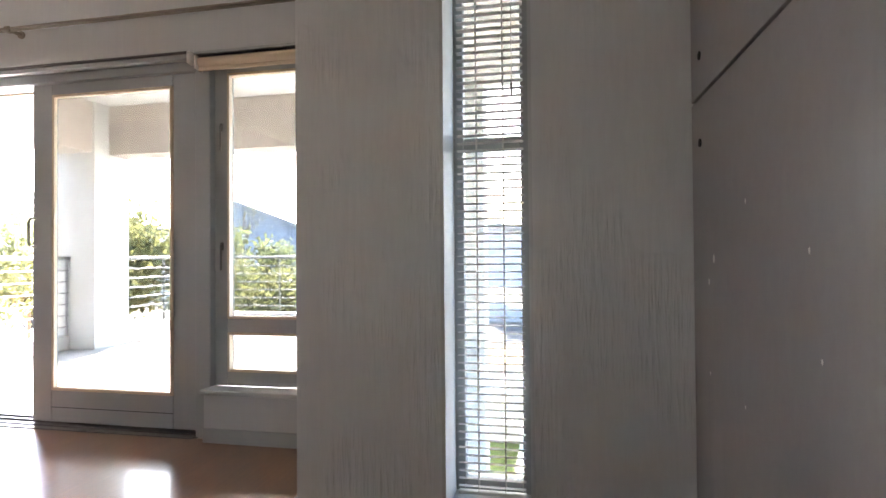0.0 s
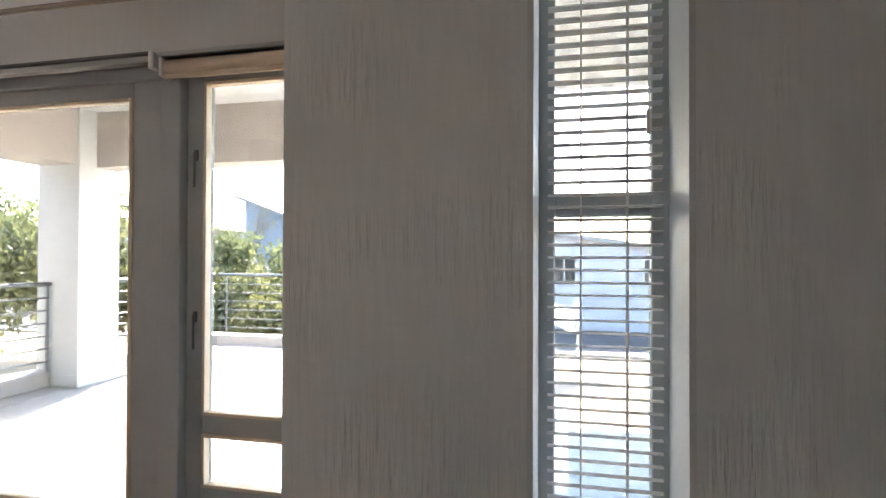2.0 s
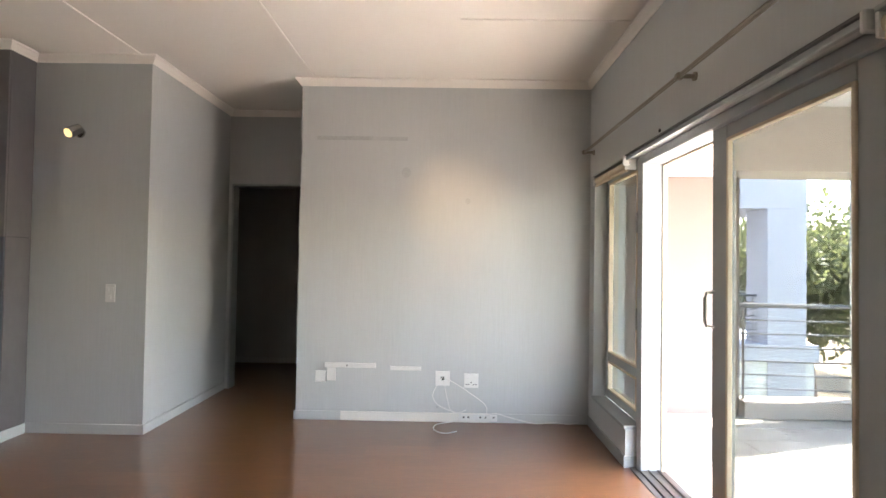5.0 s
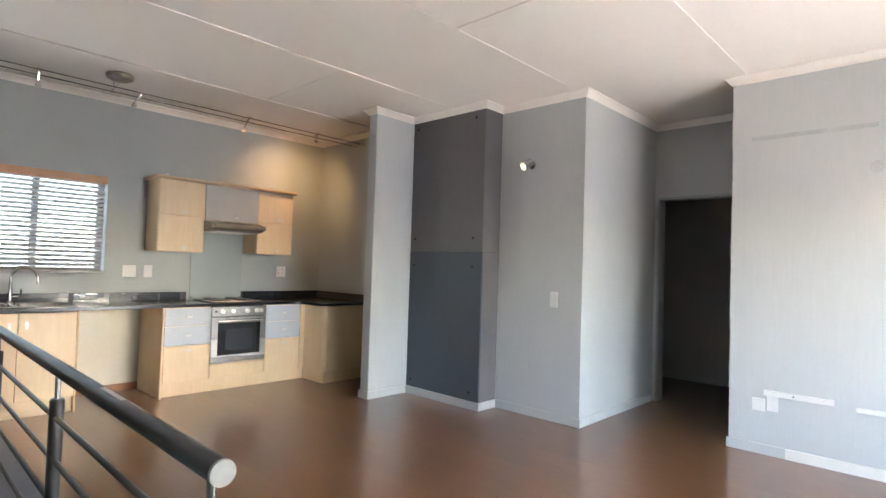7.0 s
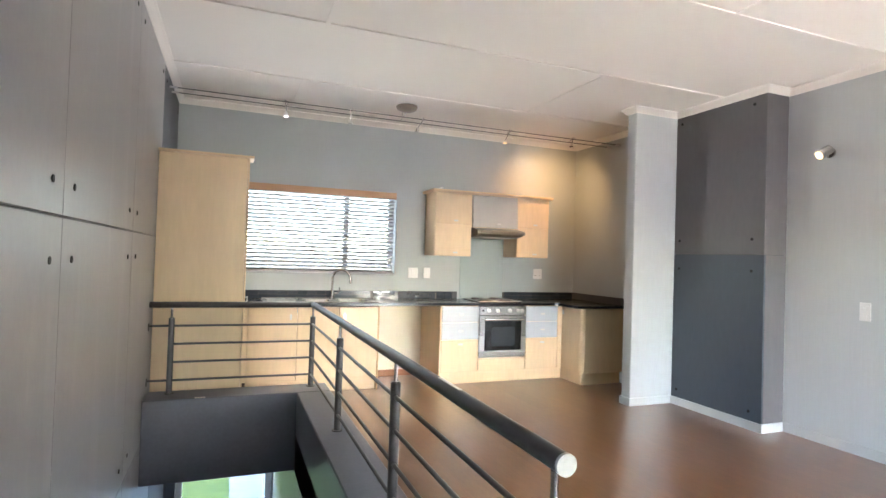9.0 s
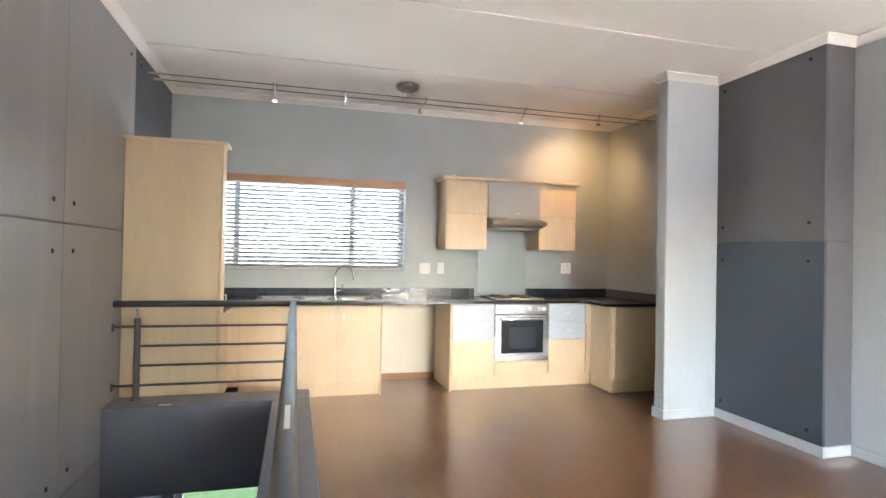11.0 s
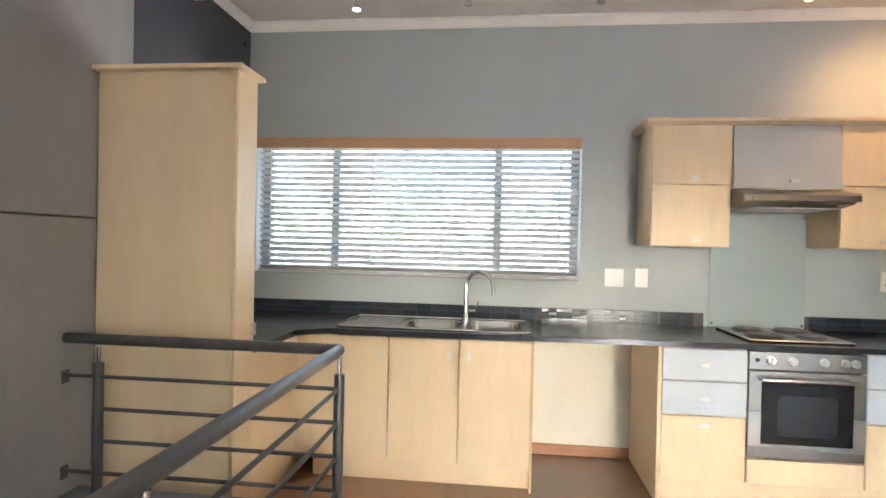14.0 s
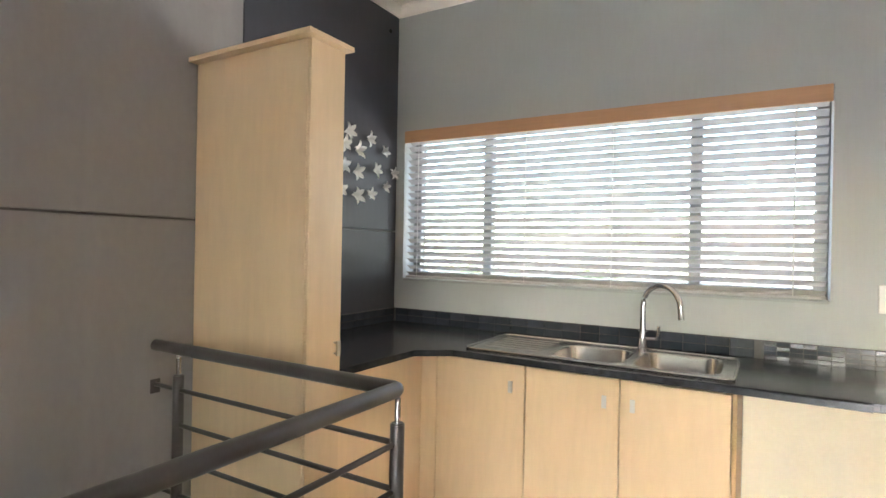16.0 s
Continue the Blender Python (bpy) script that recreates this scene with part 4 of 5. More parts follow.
part("door_handle", sweep([(3.1464, -0.622, 0.695), (3.1464, -0.655, 0.698), (3.1707, -0.664, 0.699), (3.3755, -0.668, 0.699), (3.5802, -0.664, 0.699), (3.6046, -0.655, 0.698), (3.6046, -0.622, 0.695)], 0.010, 12), CHROME, d, "bright steel bar handle")
for x in (3.1951, 3.3024, 3.4535, 3.5559, 3.6046):
    k = part("knob", tubes(((x, -0.622, 0.795), (x, -0.640, 0.795), 0.0205), sides=20), HANDLE, oven, "silver control knob")
    part("grip", boxes((x - 0.006, x + 0.006, -0.652, -0.640, 0.777, 0.813), bevel=0.002), HANDLE, k)
part("indicator", tubes(((3.1269, -0.62, 0.795), (3.1269, -0.626, 0.795), 0.010), sides=14), BLACK_GLASS, oven)
hob = thing("hob", (3.3755, -0.33, 0.88), "steel hob with four dark solid plates", "hob")
part("plate", boxes((3.1122, 3.6485, -0.555, -0.075, 0.88, 0.892), bevel=0.005), STEEL, hob)
for x, y, r in ((3.2488, -0.42, 0.09), (3.5023, -0.42, 0.072), (3.2488, -0.20, 0.072), (3.5023, -0.20, 0.09)):
    bm = tubes(((x, y, 0.892), (x, y, 0.904), r), ((x, y, 0.892), (x, y, 0.8955), r + 0.011), sides=28)
    ring = part("hotplate", bm, HOB, hob, "cast iron hotplate")
    part("centre", tubes(((x, y, 0.904), (x, y, 0.9055), r * 0.33), sides=18), STEEL, ring)

# gap for an appliance: cream wall and timber skirting
gap = setting("appliance_gap_wall", boxes((1.968, 2.623, -0.012, -0.002, 0.0, 0.845)), CREAM, "cream wall in the empty appliance space")
setting("baseboard_gap", boxes((1.968, 2.623, -0.028, -0.012, 0.0, 0.07), bevel=0.004), TIMBER, "red-brown timber skirting in the appliance space")

# wall units, hood and glass panel
def wall_unit(label, x0, x1, z0, z1, splits):
    t = thing("wall_cabinet", ((x0 + x1) / 2, -0.17, z0), label, "cabinet", "kitchen wall units")
    part("carcass", boxes((x0, x1, -0.32, -0.002, z0, z1), bevel=0.001), MAPLE, t)
    for a, b in splits:
        front(t, "door", x0, x1, a, b, MAPLE, y=-0.322, back=0.002, handle=((x0 + x1) / 2 + 0.02, a + 0.04, "x"))
    return t


wall_unit("maple wall cabinet with two doors beside the hood", 2.64, 3.085, 1.383, 2.095, ((1.383, 1.743), (1.743, 2.095)))
wall_unit("maple wall cabinet with two doors, lit by a spot", 3.672, 4.107, 1.393, 2.095, ((1.393, 1.743), (1.743, 2.095)))
t = thing("wall_cabinet", (3.3785, -0.17, 1.718), "grey laminate flap cabinet above the hood", "cabinet", "kitchen wall units")
part("carcass", boxes((3.085, 3.672, -0.318, -0.002, 1.718, 2.095)), MAPLE, t)
fl = part("flap", prism(bmesh.new(), [(-0.322, 2.09), (-0.34, 2.09), (-0.365, 1.723), (-0.347, 1.723)], "x", 3.0889, 3.6681), FLAP, t, "grey laminate flap, slightly tilted")
bar_handle(fl, (3.4079, -0.362, 1.768), "x")
crown = thing("cabinet_cornice", (3.3785, -0.17, 2.095), "maple cornice along the wall cabinets", "cornice")
cb = bmesh.new()
prism(cb, [(-0.002, 2.095), (-0.345, 2.095), (-0.352, 2.102), (-0.375, 2.107), (-0.378, 2.125), (-0.002, 2.125)], "x", 2.5967, 4.142)
part("moulding", cb, MAPLE, crown)
hood = thing("cooker_hood", (3.3785, -0.25, 1.608), "slim brown-grey steel cooker hood", "cooker hood")
hb = bmesh.new()
prism(hb, [(-0.005, 1.716), (-0.36, 1.716), (-0.47, 1.693), (-0.49, 1.678), (-0.492, 1.646), (-0.478, 1.63), (-0.33, 1.61), (-0.005, 1.61)], "x", 3.0899, 3.672)
bmesh.ops.bevel(hb, geom=hb.edges[:], offset=0.004, segments=1, affect='EDGES')
part("body", hb, HOODM, hood)
part("visor", prism(bmesh.new(), [(-0.484, 1.69), (-0.503, 1.678), (-0.505, 1.646), (-0.494, 1.642), (-0.492, 1.678)], "x", 3.1339, 3.6868), HOODM, hood, "curved visor edge")
part("filter", boxes((3.1437, 3.6133, -0.45, -0.06, 1.606, 1.612)), WHITE, hood, "pale filter underneath")
gp = thing("splash_glass", (3.3834, -0.006, 0.878), "frosted green glass panel behind the hob", "glass panel")
part("panel", boxes((3.0967, 3.672, -0.012, -0.002, 0.88, 1.61), bevel=0.002), SPLASH_GLASS, gp)
for x in (3.1143, 3.6544):
    for z in (0.903, 1.578):
        part("screw", tubes(((x, -0.012, z), (x, -0.016, z), 0.007), sides=10), CHROME, gp)
orn = thing("ornament", (2.7411, -0.2, 2.125), "small white plastic fitting on the wall cabinets", "ornament")
part("block", boxes((2.7108, 2.7563, -0.23, -0.19, 2.125, 2.155), (2.7361, 2.7715, -0.215, -0.195, 2.155, 2.168), bevel=0.005), PLASTIC, orn)
orn = thing("ornament", (2.6653, -0.3, 2.125), "small white cap on the wall cabinets", "ornament")
part("cap", tubes(((2.6653, -0.3, 2.125), (2.6653, -0.3, 2.137), 0.018), sides=12), PLASTIC, orn)


# ---- switches and sockets ----
def wall_plate(name, label, category, at, normal, w_, h_, keys=(), pins=()):
    """A plate on a wall; keys and pins as (u, v, w, h) from the plate's centre."""
    t = thing(name, at, label, category)
    n, up = Vector(normal), Vector((0, 0, 1))
    s = up.cross(n)
    c = Vector(at)

    def slab_(u, v, ww, hh, d0, d1, bev):
        p, q = c + s * (u - ww / 2) + up * (v - hh / 2) + n * d0, c + s * (u + ww / 2) + up * (v + hh / 2) + n * d1
        return boxes((p.x, q.x, p.y, q.y, p.z, q.z), bevel=bev)
    pl = part("plate", slab_(0, 0, w_, h_, -0.001, 0.009, 0.003), PLASTIC, t)
    for k in keys:
        part("rocker", slab_(*k, 0.008, 0.013, 0.0015), PLASTIC, pl)
    for k in pins:
        part("pin_hole", slab_(*k, 0.0085, 0.0096, 0.0), DARK_HOLE, pl)
    return t


wall_plate("light_switch", "white switch plate above the worktop", "switch", (2.506, 0, 1.173), (0, -1, 0), 0.12, 0.118, ((0, 0, 0.04, 0.06),))
wall_plate("light_switch", "narrow white switch plate above the worktop", "switch", (2.678, 0, 1.176), (0, -1, 0), 0.08, 0.122, ((0, 0, 0.02, 0.035),))
wall_plate("power_socket", "white double socket above the worktop", "socket", (4.17, 0, 1.193), (0, -1, 0), 0.125, 0.125, ((-0.03, 0.035, 0.02, 0.03), (0.03, 0.035, 0.02, 0.03)), ((-0.03, -0.02, 0.008, 0.012), (0.03, -0.02, 0.008, 0.012)))
wall_plate("light_switch", "white three-lever light switch on the grey wall", "switch", (4.885, -3.41, 1.057), (-1, 0, 0), 0.075, 0.135, ((-0.017, 0.03, 0.02, 0.03), (0.017, 0.03, 0.02, 0.03), (0, -0.03, 0.02, 0.03)))
wall_plate("power_socket", "white aerial socket with a plugged cable", "socket", (PX, -5.93, 0.36), (-1, 0, 0), 0.12, 0.12, (), ((0, 0, 0.03, 0.03),))
wall_plate("power_socket", "white two-switch power socket", "socket", (PX, -6.17, 0.345), (-1, 0, 0), 0.12, 0.12, ((-0.03, 0.035, 0.02, 0.028), (0.03, 0.035, 0.02, 0.028)), ((-0.04, -0.03, 0.01, 0.008), (-0.02, -0.03, 0.01, 0.008), (0.0, -0.015, 0.01, 0.01), (0.02, -0.03, 0.01, 0.008), (0.04, -0.03, 0.01, 0.008)))
wall_plate("junction_box", "small white junction box on the lounge wall", "junction box", (PX, -4.905, 0.36), (-1, 0, 0), 0.088, 0.095)
wall_plate("junction_box", "small white trunking drop on the lounge wall", "junction box", (PX, -4.995, 0.385), (-1, 0, 0), 0.075, 0.12)
tr = thing("cable_trunking", (PX, -5.17, 0.455), "white plastic cable trunking, broken off", "trunking", "trunking on the lounge wall")
part("channel", boxes((PX - 0.022, PX + 0.001, -5.37, -4.94, 0.437, 0.478), bevel=0.003), PLASTIC, tr)
part("screw", tubes(((PX - 0.024, -5.13, 0.458), (PX - 0.021, -5.13, 0.458), 0.006), sides=8), DARK_HOLE, tr)
tr = thing("cable_trunking", (PX, -5.63, 0.44), "short white plastic cable trunking", "trunking", "trunking on the lounge wall")
part("channel", boxes((PX - 0.018, PX + 0.001, -5.75, -5.49, 0.422, 0.455), bevel=0.003), PLASTIC, tr)
cable = thing("loose_cable", (PX - 0.05, -5.97, 0.0), "loose white cables from the socket to the floor", "cable")


def smooth_run(pts, n=8):
    pts = [Vector(p) for p in pts]
    out = []
    for i in range(len(pts) - 1):
        p0, p1, p2, p3 = pts[max(i - 1, 0)], pts[i], pts[i + 1], pts[min(i + 2, len(pts) - 1)]
        for k in range(n):
            t = k / n
            out.append(0.5 * ((2 * p1) + (p2 - p0) * t + (2 * p0 - 5 * p1 + 4 * p2 - p3) * t * t + (3 * p1 - p0 - 3 * p2 + p3) * t ** 3))
    return out + [pts[-1]]


part("cable", sweep(smooth_run([(PX - 0.01, -5.93, 0.37), (PX - 0.03, -5.88, 0.30), (PX - 0.03, -5.85, 0.22), (PX - 0.03, -5.89, 0.15), (PX - 0.03, -5.99, 0.10), (PX - 0.04, -6.09, 0.07), (PX - 0.05, -6.03, 0.02), (PX - 0.10, -5.89, 0.006), (PX - 0.24, -5.87, 0.006), (PX - 0.33, -5.95, 0.006), (PX - 0.32, -6.05, 0.02)]), 0.004, 8), CORD, cable)
part("cable", sweep(smooth_run([(PX - 0.012, -5.94, 0.37), (PX - 0.03, -6.03, 0.33), (PX - 0.03, -6.17, 0.24), (PX - 0.03, -6.28, 0.16), (PX - 0.03, -6.3, 0.09), (PX - 0.04, -6.27, 0.03)]), 0.004, 8), CORD, cable)
part("cable", sweep(smooth_run([(PX - 0.03, -6.27, 0.05), (PX - 0.04, -6.37, 0.085), (PX - 0.03, -6.495, 0.05), (PX - 0.05, -6.695, 0.012), (PX - 0.04, -6.855, 0.02), (PX - 0.05, -6.975, 0.012), (PX - 0.04, -7.055, 0.02)]), 0.0045, 8), CORD, cable)
part("cable", sweep(smooth_run([(PX - 0.012, -5.94, 0.35), (PX - 0.02, -5.97, 0.2), (PX - 0.02, -6.01, 0.09), (PX - 0.03, -6.09, 0.09), (PX - 0.03, -6.13, 0.11)]), 0.003, 8), CORD, cable)
plate = thing("socket_strip", (PX - 0.016, -6.27, 0.03), "white flush socket strip in the skirting", "socket strip")
part("strip", boxes((PX - 0.022, PX - 0.016, -6.39, -6.07, 0.012, 0.068), bevel=0.002), PLASTIC, plate)
for y in (-6.11, -6.15, -6.25, -6.29, -6.36):
    part("hole", boxes((PX - 0.0228, PX - 0.0215, y - 0.008, y + 0.008, 0.04, 0.052)), DARK_HOLE, plate)
for y, z, ww, hh in ((-5.22, 2.372, 0.77, 0.034),):
    bm = boxes((PX - 0.0006, PX + 0.001, y - ww / 2, y + ww / 2, z - hh / 2, z + hh / 2))
    tagged(part("smudge", bm, STAIN, bpy.data.objects["wall_lounge_end"]), "faint grey scuff")
for y, z, s in ((-5.595, 2.085, 0.04), (-6.12, 1.85, 0.022), (-5.89, 0.12, 0.01)):
    bm = bmesh.new()
    bmesh.ops.create_icosphere(bm, subdivisions=3, radius=1, matrix=Matrix.Translation((PX, y, z)) @ Matrix.Diagonal((0.0012, s, s * 1.1, 1)))
    part("smudge", bm, STAIN, bpy.data.objects["wall_lounge_end"])


# ---- lamps ----
t = thing("cable_light", (2.2, -0.78, 2.72), "low-voltage cable lights stretched across the kitchen", "light")
CY0, CY1, CZ = -0.70, -0.86, 2.735
for y in (CY0, CY1):
    part("cable", tubes(((0.0, y, CZ), (4.71, y, CZ), 0.0045), sides=6), ALU, t)
    for x in (0.03, 4.68):
        part("tensioner", tubes(((x - 0.03, y, CZ), (x + 0.03, y, CZ), 0.009), sides=10), HANDLE, t)
for i, (x, dz, lit, dx, dy) in enumerate(((0.965, 0.11, 2, 0.0, 0.02), (1.57, 0.10, 0, 0.0, 0.02), (2.305, 0.10, 0, -0.05, 0.03), (3.30, 0.10, 1, -0.02, 0.06), (4.11, 0.06, 3, 0.0, 0.02))):
    arm = part("spot_arm", sweep(smooth_run([(x, CY0, CZ), (x + 0.02, -0.74, CZ + 0.03), (x + 0.01, -0.78, CZ + 0.02), (x + dx, -0.78 + dy, CZ - dz + 0.03)], 5), 0.004, 8), CHROME, t)
    part("spot_arm", sweep(smooth_run([(x, CY1, CZ), (x - 0.02, -0.82, CZ + 0.03), (x - 0.01, -0.79, CZ + 0.01), (x + dx, -0.78 + dy, CZ - dz + 0.03)], 5), 0.004, 8), CHROME, t)
    bm = tube(bmesh.new(), (x + dx, -0.78 + dy, CZ - dz), (x + dx, -0.78 + dy, CZ - dz + 0.035), 0.024, 16, 0.010)
    head = part("spot_head", bm, CHROME, t)
    part("bulb", tubes(((x + dx, -0.78 + dy, CZ - dz - 0.004), (x + dx, -0.78 + dy, CZ - dz + 0.001), 0.021), sides=16), (BULB_OFF, BULB_ON, BULB_COOL, DARK_HOLE)[lit], head)
t = thing("ceiling_transformer", (2.13, -0.78, H), "brushed steel dome transformer on the ceiling", "transformer")
dome = bmesh.new()
prof = [(0.0, 0.0), (0.105, 0.0), (0.11, -0.012), (0.10, -0.035), (0.07, -0.052), (0.03, -0.06), (0.0, -0.061)]
ring_prev = None
for r, z in prof[1:-1]:
    ring_ = [dome.verts.new((2.13 + r * math.cos(a), -0.78 + r * math.sin(a), H + z)) for a in [2 * math.pi * k / 28 for k in range(28)]]
    if ring_prev:
        for k in range(28):
            dome.faces.new((ring_prev[k], ring_prev[(k + 1) % 28], ring_[(k + 1) % 28], ring_[k]))
    ring_prev = ring_
dome.faces.new(ring_prev)
part("dome", dome, HOODM, t)
part("lead", sweep(smooth_run([(2.13, -0.78, H - 0.06), (2.12, -0.69, H - 0.09), (2.10, -0.71, CZ + 0.02), (2.09, CY0, CZ)], 5), 0.004, 8), CHROME, t)
part("lead", sweep(smooth_run([(2.10, -0.72, H - 0.06), (2.09, -0.76, H - 0.09), (2.08, -0.82, CZ + 0.02), (2.09, CY1, CZ)], 5), 0.004, 8), CHROME, t)


def wall_spot(at, out, aim, label, on=True):
    """A small steel spot on an arm."""
    t = thing("wall_spotlight", at, label, "light", "steel spotlights")
    a, o = Vector(at), Vector(out)
    side = o.cross(Vector((0, 0, 1))) if abs(o.z) < 0.9 else Vector((1, 0, 0))
    part("mount", tubes((a, a + o * 0.018, 0.04), sides=20), STEEL, t)
    k = a + o * 0.07
    part("arm", tubes((a, k, 0.008), sides=10), CHROME, t)
    d = (Vector(aim) - k).normalized()
    h = part("head", tubes((k - d * 0.045, k + d * 0.055, 0.04), sides=20), STEEL, t)
    part("bulb", tubes((k + d * 0.053, k + d * 0.058, 0.034), sides=18), BULB_ON if on else BULB_OFF, h)
    return k + d * 0.07, d


p, d = wall_spot((4.885, -3.14, 2.275), (-1, 0, 0), (4.2, -2.95, 1.9), "brushed steel wall spotlight, lit warm")
spot_lamp("lamp_wall", p, p + d, 0.7, 100, (1.0, 0.72, 0.42))
p, d = wall_spot((3.45, -5.3, H), (0, 0, -1), (PX, -6.05, 1.78), "brushed steel ceiling spotlight, lit warm")
spot_lamp("lamp_lounge", p, p + d, 2.0, 27, (1.0, 0.66, 0.34))
spot_lamp("lamp_kitchen_warm", (4.11, -0.66, CZ - 0.09), (4.28, 0.0, 1.95), 0.55, 140, (1.0, 0.58, 0.25), 0.05)
spot_lamp("lamp_kitchen_white", (0.965, -0.76, CZ - 0.125), (0.965, -0.7, 0.9), 1.2, 80, (1.0, 0.9, 0.76))

# paper flowers on the dark wall
petal = bmesh.new()
rows_ = []
for k in range(7):
    u_ = k / 6
    wd = 0.011 * math.sin(math.pi * (0.12 + 0.88 * u_) ** 0.8) + 0.001
    z_ = 0.010 * math.sin(u_ * 2.4) + 0.012 * u_
    rows_.append([petal.verts.new((z_ + 0.004 * abs(s_), wd * s_, 0.034 * u_ + 0.002)) for s_ in (-1, 0, 1)])
for r0, r1 in zip(rows_, rows_[1:]):
    for i in range(2):
        petal.faces.new((r0[i], r0[i + 1], r1[i + 1], r1[i]))
bmesh.ops.solidify(petal, geom=petal.faces[:], thickness=0.0012)
petal_me = mesh_of("petal", petal, PETAL)
rs = random.Random(11)
for y, z, s in ((-0.494, 1.994, 1.2), (-0.302, 1.984, 1.1), (-0.407, 1.902, 1.1), (-0.159, 1.931, 1.0), (-0.424, 1.775, 1.25), (-0.239, 1.81, 1.1), (-0.06, 1.814, 1.0), (-0.422, 1.643, 1.3), (-0.289, 1.659, 1.0),
                (-0.142, 1.717, 0.9), (-0.53, 1.919, 1.2), (-0.54, 1.80, 1.2), (-0.56, 1.66, 1.2)):
    f = thing("wall_flower", (0.004, y, z), "white five-petal wall flower", "ornament", "flowers on the dark wall")
    turn = rs.uniform(0, 72)
    for k in range(5):
        piece("petal", petal_me, f, pose(0.003, y, z, turn + 72 * k, 0, 0) @ Matrix.Diagonal((1.4 * s, 1.1 * s, 1.25 * s * rs.uniform(0.75, 1.2), 1)))
    part("stud", tubes(((-0.001, y, z), (0.012, y, z), 0.004), sides=8), PETAL, f)


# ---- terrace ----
setting("wall_terrace_side", boxes((5.83, 6.03, -8.65, -7.40, LOW, 2.75)), STUCCO_P, "warm white terrace side wall, colour darkened against glare")
setting("terrace_slab", boxes((1.385, 5.91, -12.5, -7.40, -0.30, -0.035)), GROUT, "terrace floor slab")
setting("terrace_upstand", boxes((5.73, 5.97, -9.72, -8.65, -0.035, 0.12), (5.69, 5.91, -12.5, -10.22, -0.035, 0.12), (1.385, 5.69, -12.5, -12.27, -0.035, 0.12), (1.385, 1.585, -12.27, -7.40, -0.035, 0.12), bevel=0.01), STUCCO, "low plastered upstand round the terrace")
column = setting("terrace_column", boxes((5.42, 5.92, -10.22, -9.72, LOW, 2.75), bevel=0.008), STUCCO_W, "white plastered terrace column")
setting("terrace_column", boxes((1.10, 1.40, -10.22, -9.92, LOW, 2.75), bevel=0.008), STUCCO_W, "white plastered corner column")
part("skirting", boxes((5.405, 5.935, -10.235, -9.705, -0.02, 0.09), bevel=0.004), STUCCO_W, column)
# slab west of the corner column is added to keep sun off the narrow window
setting("terrace_roof", boxes((-0.9, 6.1, -10.18, -7.40, 2.72, 2.95)), STUCCO_W, "white terrace roof slab, west part added to shade the narrow window")
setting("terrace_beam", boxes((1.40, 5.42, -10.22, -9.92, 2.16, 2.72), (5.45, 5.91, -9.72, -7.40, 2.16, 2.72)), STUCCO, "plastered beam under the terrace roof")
setting("house_parapet", boxes((-0.27, 8.0, -7.42, 0.27, 3.014, 3.2)), STUCCO_W, "roof of the house")
setting("house_base", boxes((1.3, 8.0, -7.40, 0.25, LOW, -0.30)), STUCCO_W, "ground storey of the house")
setting("wall_outer_east", boxes((7.92, 8.05, -7.40, 0.25, -0.3, 3.0), (6.50, 7.92, 0.0, 0.25, 0, H)), STUCCO_W)


def terrace_rail(name, a, b, z0, posts, label):
    """Steel balustrade from a to b standing on z0."""
    a, b = Vector((*a, 0)), Vector((*b, 0))
    t = thing(name, (a + b) / 2 + Vector((0, 0, z0)), label, "balustrade", "terrace balustrades")
    d = (b - a).normalized()
    part("top_rail", tubes((a + Vector((0, 0, z0 + 0.86)), b + Vector((0, 0, z0 + 0.86)), 0.022), sides=12), GALV, t)
    for k in range(6):
        z = z0 + 0.10 + 0.125 * k
        part("bar", tubes((a + Vector((0, 0, z)), b + Vector((0, 0, z)), 0.008), sides=8), GALV, t)
    for k in range(posts):
        p = a.lerp(b, (k + 0.5) / posts) if posts < 2 else a.lerp(b, 0.03 + 0.94 * k / (posts - 1))
        s = d.cross(Vector((0, 0, 1))) * 0.018
        q = p + s + d * 0.006
        r = p - s - d * 0.006
        part("post", boxes((q.x, r.x, q.y, r.y, z0, z0 + 0.84), bevel=0.002), GALV, t)
    return t


terrace_rail("balustrade", (5.86, -8.67), (5.75, -9.72), 0.12, 2, "short grey steel balustrade between wall and column")
terrace_rail("balustrade", (5.80, -10.23), (5.80, -12.35), 0.12, 3, "grey steel balustrade along the terrace side")
terrace_rail("balustrade", (5.75, -12.39), (1.485, -12.39), 0.12, 5, "long grey steel balustrade along the terrace front")
terrace_rail("balustrade", (1.485, -12.37), (1.485, -7.52), 0.12, 5, "grey steel balustrade along the open terrace side")
setting("terrace_base", boxes((1.385, 5.91, -12.5, -7.40, LOW, -0.30)), STUCCO_W, "white storey under the terrace")


# ---- garden, street and neighbours ----
setting("ground", boxes((-500, 500, -500, 500, LOW - 0.6, LOW - 0.02)), GROUND, "ground reaching the horizon")
setting("lawn", boxes((0.95, 9.0, -15.9, -6.9, LOW - 0.019, LOW)), LAWN, "bright green lawn below the terrace")
setting("lawn_back", boxes((-6.0, 0.66, 1.2, 12.0, LOW - 0.019, LOW)), LAWN, "lawn behind the house")
setting("path_back", boxes((0.66, 2.4, 0.4, 12.0, LOW - 0.019, LOW + 0.006), (-6.0, 0.66, 0.4, 1.2, LOW - 0.019, LOW + 0.006)), PAVING, "paved path behind the house")
setting("road", boxes((-120, 120, -35, -29, LOW - 0.019, LOW - 0.006)), ASPHALT, "asphalt street")
